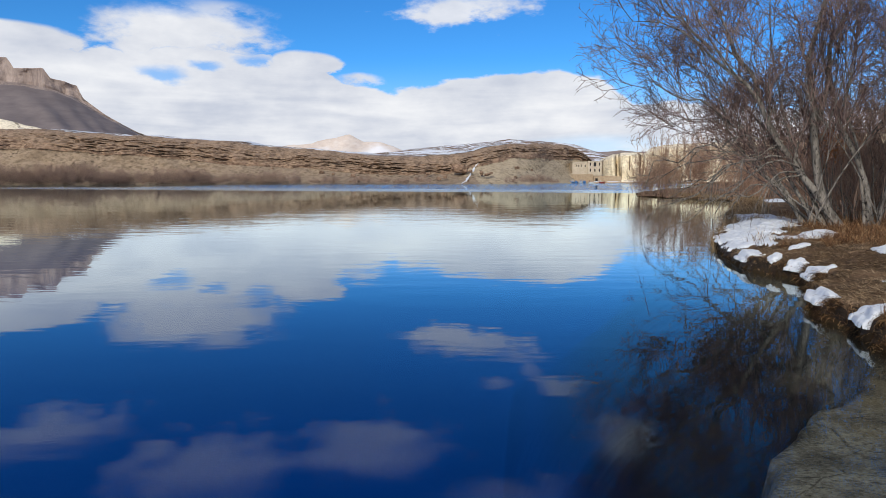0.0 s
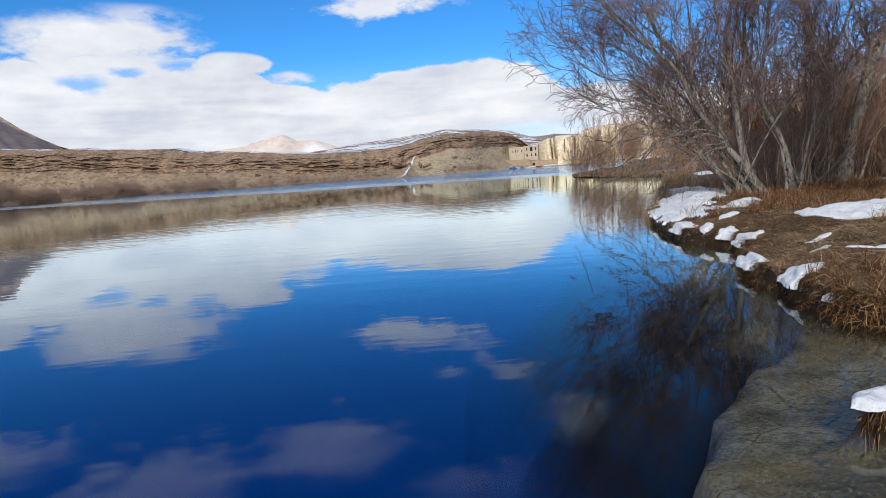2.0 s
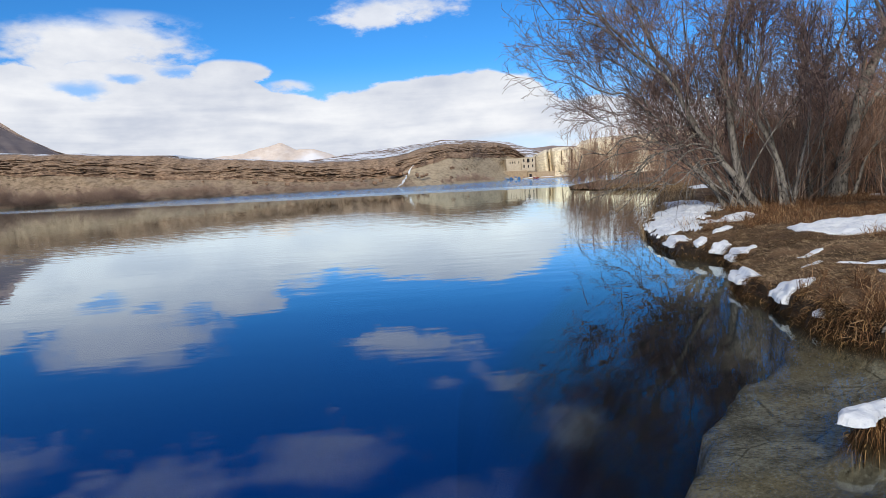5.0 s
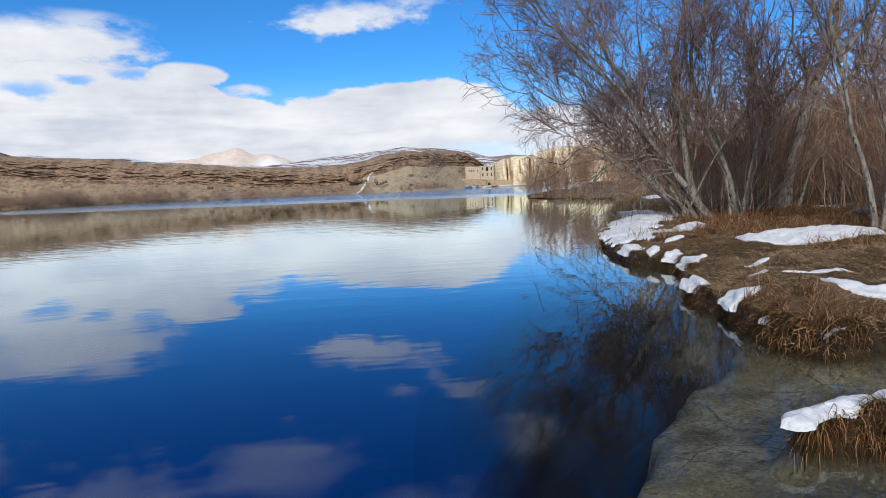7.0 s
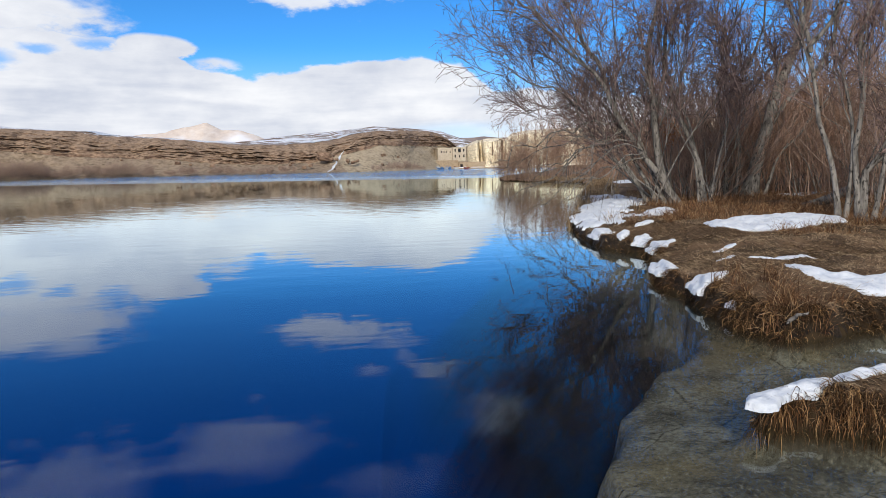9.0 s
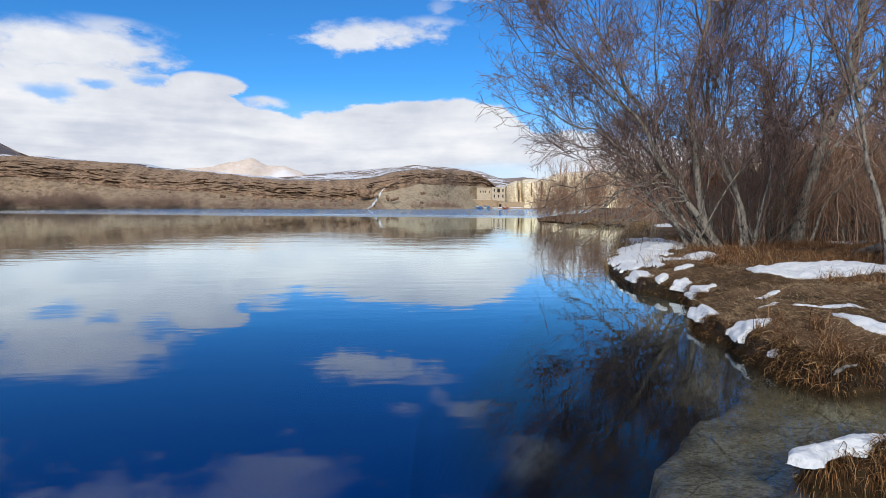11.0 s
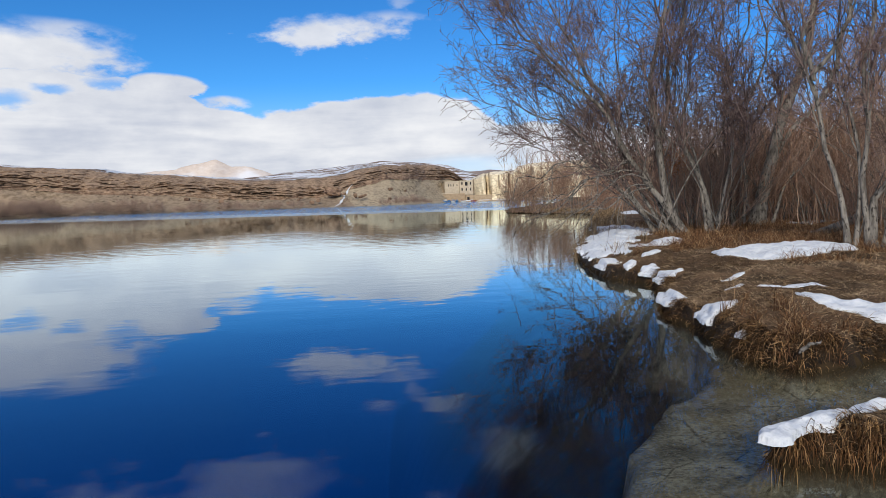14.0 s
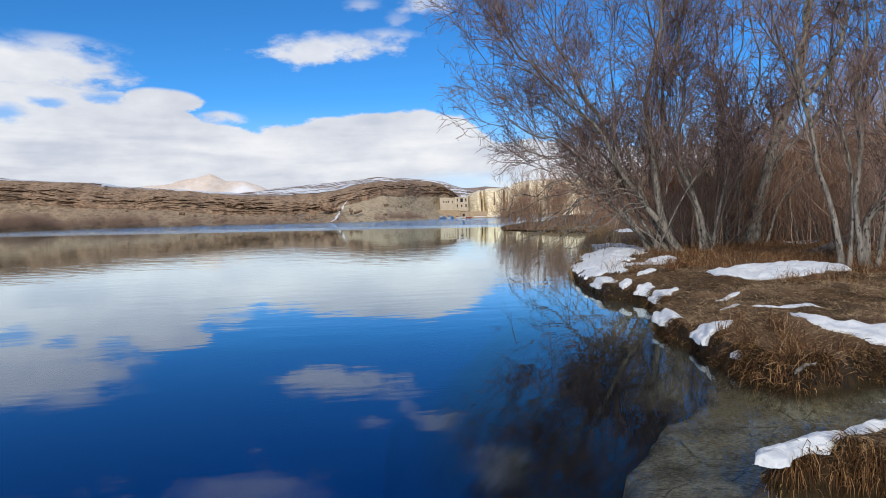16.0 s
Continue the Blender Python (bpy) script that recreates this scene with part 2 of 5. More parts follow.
finish(n, c, 0.7, n.math("MULTIPLY_ADD", fine, 0.25, lump), 0.03)

mat_water, n = material("lake water")
p = n.world_place
sp = n.add("ShaderNodeSeparateXYZ")
n.link(p, sp.inputs[0])
reach = n.math("MULTIPLY_ADD", sp.outputs[0], 0.40, sp.outputs[1])
gust = n.noise(n.stretch(p, 0.4, 1.0, 1.0), 0.05, 3.0, 0.5)
reach = n.math("MULTIPLY_ADD", gust, 12.0, reach)
near_edge = n.math("MULTIPLY", n.span(reach, 91.0, 95.0), n.span(reach, 112.0, 120.0, 1.0, 0.0))
near_edge = n.math("MULTIPLY", near_edge, n.span(sp.outputs[0], -110.0, -70.0))
far = n.math("MULTIPLY", n.span(reach, 106.0, 122.0), n.span(sp.outputs[0], -72.0, -52.0))

swell = n.noise(n.stretch(p, 0.38, 1.0, 1.0), 1.8, 2.0, 0.5)
rip = n.noise(n.stretch(p, 0.45, 1.0, 1.0), 5.0, 2.0, 0.5)
chop = n.noise(n.stretch(p, 0.6, 1.0, 1.0), 2.2, 3.0, 0.6)
roll = n.math("MULTIPLY", n.noise(n.stretch(p, 0.10, 1.0, 1.0), 0.65, 2.0, 0.5), n.math("MULTIPLY", n.span(sp.outputs[1], 12.0, 36.0, 0.0, 0.007), n.span(sp.outputs[1], 34.0, 70.0, 1.0, 0.45)))
calm = n.math("ADD", n.math("MULTIPLY", swell, 0.0105), n.math("MULTIPLY", rip, 0.0024))
calm = n.math("MULTIPLY", calm, n.math("MULTIPLY", n.span(gust, 0.3, 0.7, 0.55, 1.3), n.math("MULTIPLY", n.span(sp.outputs[1], 5.0, 24.0, 0.26, 0.55), n.span(sp.outputs[1], 24.0, 50.0, 1.0, 0.28))))
height = n.math("MULTIPLY_ADD", n.math("MULTIPLY", chop, far), 0.20, n.math("ADD", calm, roll))
k = n.add("ShaderNodeBump")
n.link(height, k.inputs["Height"])
k.inputs["Distance"].default_value = 1.0
face = n.add("ShaderNodeLayerWeight")
face.inputs["Blend"].default_value = 0.5
n.link(k.outputs[0], face.inputs["Normal"])
fresnel = n.math("ADD", n.math("POWER", face.outputs["Facing"], 5.5), n.span(face.outputs["Facing"], 0.80, 0.95, 0.010, 0.32))
mirror = n.math("MULTIPLY_ADD", n.math("MAXIMUM", far, near_edge), 0.6, fresnel, clamp=True)
gloss = n.add("ShaderNodeBsdfGlossy")
gloss.inputs["Color"].default_value, gloss.inputs["Roughness"].default_value = (0.87, 0.975, 1.0, 1), 0.0
n.link(n.math("MULTIPLY", near_edge, 0.16), gloss.inputs["Roughness"])
n.link(k.outputs[0], gloss.inputs["Normal"])
clear = n.add("ShaderNodeBsdfTransparent")
clear.inputs[0].default_value = (0.90, 0.94, 0.93, 1)
both = n.add("ShaderNodeMixShader")
n.link(mirror, both.inputs[0])
n.link(clear.outputs[0], both.inputs[1])
n.link(gloss.outputs[0], both.inputs[2])
n.link(both.outputs[0], n.out.inputs[0])

# the dark brown ledge colour paints shadow under the overhanging beds
mat_cliff = rock_material("brown bedded rock", (0.078, 0.046, 0.033), (0.315, 0.208, 0.142), (0.36, 0.255, 0.175), 0.0, 1.0, 9.5, 0.3)
mat_talus = rock_material("sandy talus with scrub", (0.20, 0.145, 0.098), (0.31, 0.232, 0.160), (0.33, 0.250, 0.175), 0.0, 0.5, 9.5, 0.8)
mat_slope = rock_material("pale sandy slope with scrub", (0.27, 0.210, 0.140), (0.43, 0.345, 0.235), (0.45, 0.365, 0.255), 0.0, 0.5, 9.5, 0.8)
mat_top = rock_material("brown plateau with snow streaks", (0.14, 0.09, 0.06), (0.24, 0.16, 0.11), (0.26, 0.18, 0.125), 1.15, 0.3, 9.0, 0.5)
mat_cream = rock_material("cream limestone", (0.72, 0.59, 0.40), (0.88, 0.77, 0.57), (0.86, 0.77, 0.60), 0.0, 0.25, 9.0, 0.0, 0.75)
mat_scree = mottled("grey scree", (0.155, 0.130, 0.130), (0.225, 0.190, 0.183), 0.02, 0.95, 1.0, 7.0, (0.35, 0.25, 1.0), third=(0.31, 0.262, 0.238))
mat_mesa = mottled("grey brown mesa rock", (0.20, 0.155, 0.14), (0.40, 0.325, 0.285), 0.035, 0.95, 3.0, 6.0, (1.4, 1.4, 0.3))
mat_peak = mottled("tan mountain with snow streaks", (0.66, 0.54, 0.45), (0.84, 0.73, 0.63), 0.010, 0.95, 2.0, 6.0, (1.0, 0.35, 1.5), third=(0.90, 0.89, 0.90))


def bark(name, dark, light, scars):
    m, n = material(name)
    a = n.noise(n.stretch(n.world_place, 5, 5, 1.2), 2.0, 6.0, 0.65)
    b = n.noise(n.stretch(n.world_place, 6, 6, 3.0), 3.0, 4.0, 0.6)
    c = n.mix(n.span(a, 0.35, 0.65), dark, light)
    c = n.mix(n.span(b, 0.54, 0.64, 0.0, scars), c, (0.022, 0.019, 0.017))
    rnd = n.add("ShaderNodeNewGeometry").outputs["Random Per Island"]
    c = n.mix(n.span(rnd, 0.0, 1.0, 0.0, 0.30, False), c, (dark[0] * 0.65, dark[1] * 0.65, dark[2] * 0.65))
    finish(n, c, 0.85, a, 0.02)
    return m


def twiggy(name, one, two, tip=None):
    m, n = material(name)
    rnd = n.add("ShaderNodeNewGeometry").outputs["Random Per Island"]
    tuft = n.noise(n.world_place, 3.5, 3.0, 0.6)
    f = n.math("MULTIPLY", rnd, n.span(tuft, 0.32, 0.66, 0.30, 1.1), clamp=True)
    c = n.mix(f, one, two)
    if tip:
        c = n.mix(n.span(rnd, 0.72, 1.0), c, tip)
    finish(n, c, 0.75)
    return m


mat_bark = bark("pale grey willow bark", (0.105, 0.094, 0.082), (0.30, 0.272, 0.238), 0.95)
mat_twig = twiggy("grey brown willow twigs", (0.100, 0.066, 0.060), (0.375, 0.268, 0.230))
mat_red = twiggy("red brown willow shoots", (0.17, 0.098, 0.070), (0.54, 0.350, 0.245))
mat_tan = twiggy("tan bare shrub stems", (0.23, 0.155, 0.118), (0.48, 0.345, 0.262))
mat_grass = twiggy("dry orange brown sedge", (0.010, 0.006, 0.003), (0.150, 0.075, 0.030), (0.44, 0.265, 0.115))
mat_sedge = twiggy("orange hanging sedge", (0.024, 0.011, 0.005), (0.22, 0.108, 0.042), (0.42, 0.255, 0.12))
mat_rust = twiggy("rust coloured dry grass", (0.060, 0.028, 0.014), (0.31, 0.160, 0.074), (0.46, 0.31, 0.170))
mat_leaf = twiggy("rust dead leaves", (0.20, 0.075, 0.025), (0.42, 0.19, 0.075))
mat_straw = twiggy("matted straw", (0.040, 0.026, 0.015), (0.44, 0.295, 0.170), (0.54, 0.40, 0.245))

# ---- mesh helpers ----
rng = np.random.default_rng(7)


def mesh_from(name, V, F, mats, index=None, smooth=True, parent=None):
    """One mesh object from arrays: V (n, 3), F (m, k)."""
    V, F = np.asarray(V, np.float32), np.asarray(F, np.int32)
    me = bpy.data.meshes.new(name)
    me.vertices.add(len(V))
    me.vertices.foreach_set("co", V.ravel())
    me.loops.add(F.size)
    me.loops.foreach_set("vertex_index", F.ravel())
    me.polygons.add(len(F))
    me.polygons.foreach_set("loop_start", np.arange(0, F.size, F.shape[1], dtype=np.int32))
    for m in mats if isinstance(mats, (list, tuple)) else [mats]:
        me.materials.append(m)
    if index is not None:
        me.polygons.foreach_set("material_index", np.asarray(index, np.int32))
    me.polygons.foreach_set("use_smooth", np.full(len(F), smooth))
    me.update(calc_edges=True)
    me.validate()
    ob = new(name, me)
    if parent:
        ob.parent = parent
    return ob


def grid_faces(rows, cols, flip=False):
    i = np.arange(rows * cols).reshape(rows, cols)
    f = np.stack([i[:-1, :-1], i[:-1, 1:], i[1:, 1:], i[1:, :-1]], -1).reshape(-1, 4)
    return f[:, ::-1] if flip else f


def pieces(F, least=1):
    """The faces of F, split into pieces that hang together by their edges, largest first."""
    a = np.concatenate([np.sort(F[:, [i, (i + 1) % 4]], 1) for i in range(4)])
    face = np.tile(np.arange(len(F)), 4)
    order = np.lexsort((a[:, 1], a[:, 0]))
    a, face = a[order], face[order]
    same = (a[1:] == a[:-1]).all(1)
    p, q = face[:-1][same], face[1:][same]
    tag = np.arange(len(F))
    while True:
        old = tag.copy()
        m = np.minimum(tag[p], tag[q])
        np.minimum.at(tag, p, m)
        np.minimum.at(tag, q, m)
        tag = tag[tag]
        if (tag == old).all():
            break
    ids, num = np.unique(tag, return_counts=True)
    return [F[tag == i] for i, n in sorted(zip(ids, num), key=lambda e: -e[1]) if n >= least]


def value_noise(x, y, seed=0):
    """Smooth noise in -1..1 on arrays."""
    x, y = np.asarray(x, float), np.asarray(y, float)
    xi, yi = np.floor(x).astype(np.int64), np.floor(y).astype(np.int64)
    fx, fy = x - xi, y - yi
    fx, fy = fx * fx * (3 - 2 * fx), fy * fy * (3 - 2 * fy)

    def h(a, b):
        q = np.sin((a * 127.1 + b * 311.7 + seed * 74.7) % 6283.0) * 43758.5453
        return (q - np.floor(q)) * 2 - 1
    return (h(xi, yi) * (1 - fx) + h(xi + 1, yi) * fx) * (1 - fy) + (h(xi, yi + 1) * (1 - fx) + h(xi + 1, yi + 1) * fx) * fy


def fbm(x, y, octaves=4, seed=0, gain=0.5):
    s, a, t = 0.0, 1.0, 0.0
    for i in range(octaves):
        s, t = s + a * value_noise(x * 2 ** i, y * 2 ** i, seed + i * 13), t + a
        a *= gain
    return s / t


def smooth(a, b, x):
    t = np.clip((x - a) / (b - a), 0, 1)
    return t * t * (3 - 2 * t)


def seg_distance(x, y, line, closed):
    pts = np.array(line, float)
    best = np.full(np.shape(x), 1e9)
    for i in range(len(pts) if closed else len(pts) - 1):
        a, b = pts[i], pts[(i + 1) % len(pts)]
        d = b - a
        t = np.clip(((x - a[0]) * d[0] + (y - a[1]) * d[1]) / max(d @ d, 1e-9), 0, 1)
        best = np.minimum(best, np.hypot(x - a[0] - t * d[0], y - a[1] - t * d[1]))
    return best


def inside(x, y, line):
    pts = np.array(line, float)
    r = np.zeros(np.shape(x), bool)
    for i in range(len(pts)):
        (x0, y0), (x1, y1) = pts[i - 1], pts[i]
        hit = ((y0 > y) != (y1 > y)) & (x < (x1 - x0) * (y - y0) / ((y1 - y0) or 1e-9) + x0)
        r ^= hit
    return r


# ---- the lie of the land ----
SHORE = [(110, 296), (70, 190), (34, 98), (22, 78), (18.5, 66), (19.3, 59), (20.6, 54.5), (21.5, 49.5), (17.4, 41), (11.8, 28.2), (9.6, 22.8), (8.0, 19.8), (6.8, 17), (6.15, 15),
         (5.75, 13.5), (5.5, 12.1), (5.85, 11.1), (5.35, 9.8), (4.72, 8.7), (4.45, 7.9), (4.44, 7.2), (4.25, 6.45), (4.18, 5.75), (4.26, 5.32), (4.5, 5.24), (4.85, 5.3),
         (5.4, 5.5), (6.3, 5.35), (6.8, 4.85), (5.4, 4.14), (4.2, 4.0), (3.5, 3.88), (2.95, 3.76), (2.80, 3.72), (2.70, 3.61), (2.77, 3.53), (2.91, 3.46), (3.08, 3.37), (3.32, 3.22), (3.6, 2.95)]
LAND = SHORE + [(3.75, 2.4), (3.85, 1.5), (2.8, 0.8), (1, 0.55), (-1.5, 0.5), (-4, 0), (-9, -4), (-40, -40), (-400, -300), (-4000, -3500), (4000, -3500), (4000, 300)]
SHELF = [(6.2, 9.0), (5.0, 7.6), (4.6, 7.05), (4.15, 6.4), (3.5, 5.7), (3.05, 5.42), (2.55, 4.85), (2.05, 4.2), (1.8, 3.8), (1.7, 3.4), (1.55, 2.4), (1.0, 1.4), (-4, 0.9), (-6, -4), (12, -4), (12, 9)]


def shore_distance(x, y):
    """Metres from the waterline, positive on land."""
    wob = 0.07 * fbm(x * 2.6, y * 2.6, 3, 3) * smooth(60, 20, np.abs(y))
    return np.where(inside(x, y, LAND), 1, -1) * seg_distance(x, y, LAND, True) + wob


def shelf_distance(x, y):
    return np.where(inside(x, y, SHELF), 1, -1) * seg_distance(x, y, SHELF, True) + 0.22 * fbm(x * 1.9, y * 1.9, 4, 8)


def ground_height(x, y):
    x, y = np.asarray(x, float), np.asarray(y, float)
    d = shore_distance(x, y)
    near_hummock = smooth(4.6, 4.1, y) * smooth(6.5, 5.5, x)
    rise = (0.24 - 0.02 * near_hummock) * smooth(-0.02, 0.13, d) + (0.20 - 0.17 * near_hummock) * smooth(0.05, 1.1, d)
    bumps = (0.13 - 0.10 * near_hummock) * fbm(x * 1.05, y * 1.05, 4, 21) * smooth(0.0, 0.4, d) + 0.02 * fbm(x * 6, y * 6, 3, 5) * smooth(0, 0.2, d)
    level = 1 - 0.55 * smooth(18.5, 23.0, y) * smooth(90, 70, y)
    land = (rise + bumps) * level + 0.012 * np.clip(d - 6, 0, 60) + 2.5 * smooth(60, 300, d) + 30 * smooth(300, 2500, d)
    sd = shelf_distance(x, y)
    flat = -0.30 + 0.045 * fbm(x * 1.3, y * 1.3, 4, 31) + 0.10 * smooth(1.2, 0.0, -d)
    shelf = np.where(sd > 0, flat, flat + sd * 4.5)
    # a gentler slope off the right bank widens the near-black painted band
    gentle = smooth(-1.5, 3.0, x) * smooth(2.5, 4.5, y)
    apron = -0.62 - (0.5 - 0.15 * gentle) * np.clip(-d, 0, 9) - (2.4 - 1.9 * gentle) * np.clip(-d - 0.8, 0, 9) + 0.06 * fbm(x * 1.7, y * 1.7, 3, 41)
    bed = np.maximum(np.maximum(shelf, apron), -6.5)
    bed = bed * smooth(0.02, -0.12, d) + 0.0
    return np.where(d > 0, land, np.minimum(bed, land + 0.0))


def lines(fine0, fine1, step, lo, hi, growth=1.07):
    """Grid lines that are fine between fine0 and fine1 and widen outwards."""
    a = list(np.arange(fine0, fine1, step))
    s, q = step, a[-1]
    while q < hi:
        s = min(s * growth, 250)
        q += s
        a.append(q)
    s, q, b = step, fine0, []
    while q > lo:
        s = min(s * growth, 250)
        q -= s
        b.append(q)
    return np.array(b[::-1] + a)


gx = lines(-1.4, 11.0, 0.06, -4500, 4500)
gy = lines(0.2, 15.0, 0.06, -4500, 4500)
X, Y = np.meshgrid(gx, gy)
Z = ground_height(X, Y)
F = grid_faces(*X.shape)
V = np.stack([X, Y, Z], -1).reshape(-1, 3)
mid = V[F].mean(1)
dist = shore_distance(mid[:, 0], mid[:, 1])
# kind 2: strip by the waterline that carries the painted undercut shade
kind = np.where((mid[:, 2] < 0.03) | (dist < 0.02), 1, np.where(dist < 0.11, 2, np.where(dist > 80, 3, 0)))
tagged(mesh_from("ground", V, F, [mat_soil, mat_shelf, mat_wet_shade, mat_plain], kind),
                "matted brown dry grass bank and pale lake shelf", "ground", kind="structure")

s = 4400.0
wx, wy = np.linspace(-s, s, 9), np.linspace(-s, s, 9)
WX, WY = np.meshgrid(wx, wy)
tagged(mesh_from("water", np.stack([WX, WY, WX * 0], -1).reshape(-1, 3), grid_faces(9, 9), mat_water),
               "deep blue calm lake with cloud reflections and ripples", "lake", kind="structure")


# ---- the far shore: talus, bedded cliff, plateau ----
def profile(x, knots):
    k = np.array(knots, float)
    return np.interp(x, k[:, 0], k[:, 1])


cols = np.arange(-330, 72, 0.5)
shore_y = profile(cols, [(-330, 205), (-120, 208), (0, 214), (10, 218), (20, 225), (30, 236), (40, 253), (50, 273), (56, 284), (66, 290), (72, 294)]) + 3 * fbm(cols * 0.06, cols * 0, 4, 4)
rim = profile(cols, [(-330, 19), (-190, 18.5), (-134, 18), (-75, 14.4), (-36, 10.9), (-18, 9.2), (2, 10.4), (14, 12.9), (27.5, 15.3), (41.5, 16.2), (47.5, 17.0), (53, 17.2), (60, 16.4), (66, 13.5), (72, 8.0)])
rim = rim + 0.6 * fbm(cols * 0.12, cols * 0 + 5, 4, 9)
back = profile(cols, [(-330, 22), (-134, 20), (-75, 16.0), (-45, 13.5), (-20, 17.5), (0, 20), (35, 23.5), (48, 22), (60, 16), (72, 5)])
rows = []
face0 = profile(cols, [(-330, 0.62), (-100, 0.58), (-50, 0.44), (-25, 0.36), (2, 0.36), (14, 0.46), (28, 0.60), (55, 0.62), (72, 0.6)]) + 0.10 * fbm(cols * 0.05, cols * 0 + 2, 3, 15)
gully = np.exp(-((cols - 10) / 3.2) ** 2) + 0.8 * np.exp(-((cols + 33) / 4) ** 2)
run_out = profile(cols, [(-330, 9), (-110, 9), (-60, 14), (-20, 18), (72, 17)])
for q in np.linspace(-0.15, 1, 26):          # talus
    off = run_out * q + 3.5 * np.maximum(q, 0) * fbm(cols * 0.11, cols * 0 + q * 2.0, 4, 17)
    z = face0 * rim * np.sign(q) * np.abs(q) ** 1.25 + 0.35 * fbm(cols * 0.5, cols * 0 + q * 9, 3, 19) * np.maximum(q, 0)
    rows.append((shore_y + off + 2.5 * gully * q, z))
base_y = rows[-1][0]
broken = smooth(-0.25, 0.35, fbm(cols * 0.05, cols * 0 + 9, 3, 24))
for q in np.linspace(0.0, 1, 84)[1:]:        # bedded face, ledges in and out
    dip = q * 12 + 2.2 * fbm(cols * 0.05, cols * 0, 4, 22)
    bed = 0.7 * value_noise(cols * 0.12 + 40, dip, 23) + 0.8 * value_noise(cols * 0.35, dip * 1.8, 29) + 0.6 * value_noise(cols * 0.9, dip * 2.8, 31)
    crag = 3.2 * fbm(cols * 0.09, cols * 0 + q * 0.8, 4, 37) + 2.0 * fbm(cols * 0.4, cols * 0 + q * 2.2, 4, 38)
    tier = np.floor(dip * 0.9)
    cell = np.floor(cols * 0.30 + 7.3 * value_noise(tier, tier * 0, 141) + 0.8 * fbm(cols * 0.3, dip * 0.5, 2, 142))
    blocks = value_noise(cell, tier, 143) + 0.5 * value_noise(np.floor(cols * 0.8 + tier * 3.7), np.floor(dip * 2.1), 144)
    band = smooth(0.06, 0.2, q) * smooth(0.95, 0.6, q) * smooth(-0.35, 0.15, fbm(cols * 0.035, cols * 0 + q * 1.2, 3, 145))
    shelf_rock = 0
    for j, lv in enumerate((0.14, 0.24, 0.33, 0.43, 0.52, 0.62, 0.74, 0.86)):
        c = lv + 0.10 * fbm(cols * 0.05, cols * 0 + j * 7, 3, 131) + 0.05 * fbm(cols * 0.3, cols * 0 + j * 3, 3, 132)
        m = smooth(0.0, 0.25, fbm(cols * 0.3, cols * 0 + j * 11, 4, 133, 0.7))
        shelf_rock = shelf_rock + m * (1.3 * np.exp(-((q - c + 0.024) / 0.022) ** 2) - 0.8 * np.exp(-((q - c - 0.028) / 0.026) ** 2))
    amp = (0.15 + 0.85 * band) * (0.5 + 0.6 * broken)
    rows.append((base_y + 4.0 * q + 9.0 * q ** 2.6 + amp * (0.7 * bed + 1.15 * blocks) + band * shelf_rock + crag * (0.4 + 0.6 * q) + 4.5 * gully * q, face0 * rim + (1 - face0) * rim * q + 0.08 * bed))
top_y, top_z = rows[-1][0], rows[-1][1]
for q in np.linspace(0, 1, 30)[1:]:          # plateau behind
    lift = 0.8 * smooth(0, 0.1, q) + (back - rim - 0.8) * smooth(0.05, 1.0, q)
    rows.append((top_y + 1.5 + 150 * q, top_z * (1 - smooth(0, .08, q)) + rim * smooth(0, .08, q) + lift + 0.7 * fbm(cols * 0.07, cols * 0 + q * 7, 4, 43) * smooth(0, .15, q)))
rows.append((rows[-1][0] + 60, rows[-1][1] - 12))
rows.append((rows[-1][0] + 80, rows[-1][1] * 0 - 2))
V = np.stack([np.stack([np.broadcast_to(cols, cols.shape), y, z], -1) for y, z in rows]).reshape(-1, 3)
F = grid_faces(len(rows), len(cols))
layer = np.repeat(np.arange(len(rows) - 1), len(cols) - 1) + np.round(3 * fbm(V[F[:, 0], 0] * 0.3, V[F[:, 0], 2] * 0.3, 3, 45))
tagged(mesh_from("far_shore_cliff", V, F, [mat_cliff, mat_talus, mat_top, mat_slope], np.where(layer < 26, np.where(V[F[:, 0], 0] + 10 * fbm(V[F[:, 0], 0] * 0.1, V[F[:, 0], 2] * 0.2, 3, 46) > 8, 3, 1), np.where(layer > 106, 2, 0))),
                   "brown bedded rock cliff with sandy talus slope", "cliff", kind="structure")

# old snow left in the gully
G = V.reshape(len(rows), len(cols), 3)
for r0, r1, x0, x1, wide in ((3, 9, 5.6, 7.2, 0.5), (8, 16, 7.4, 8.6, 0.75), (15, 22, 8.9, 9.6, 0.5), (20, 28, 10.2, 11.2, 0.7), (28, 44, 11.0, 12.6, 0.35)):
    ribbon = []
    for r in range(r0, r1 + 1):
        f = (r - r0) / (r1 - r0)
        half = 0.62 * wide * math.sin(math.pi * (0.06 + 0.88 * f)) ** 0.7
        edge_l, edge_r = (half * (1 + 0.9 * float(fbm(r * 1.3, x0 + q, 2, 48))) for q in (0, 5))
        xs = x0 + (x1 - x0) * f + np.linspace(-edge_l, edge_r, 7)
        ribbon.append(np.stack([xs, np.interp(xs, cols, G[r, :, 1]) - 0.18, np.interp(xs, cols, G[r, :, 2]) + 0.12], -1))
    tagged(mesh_from("snow_patch", np.concatenate(ribbon), grid_faces(len(ribbon), 7), mat_snow), "scrap of old snow in the cliff gully", "snow", "snow in the gully")

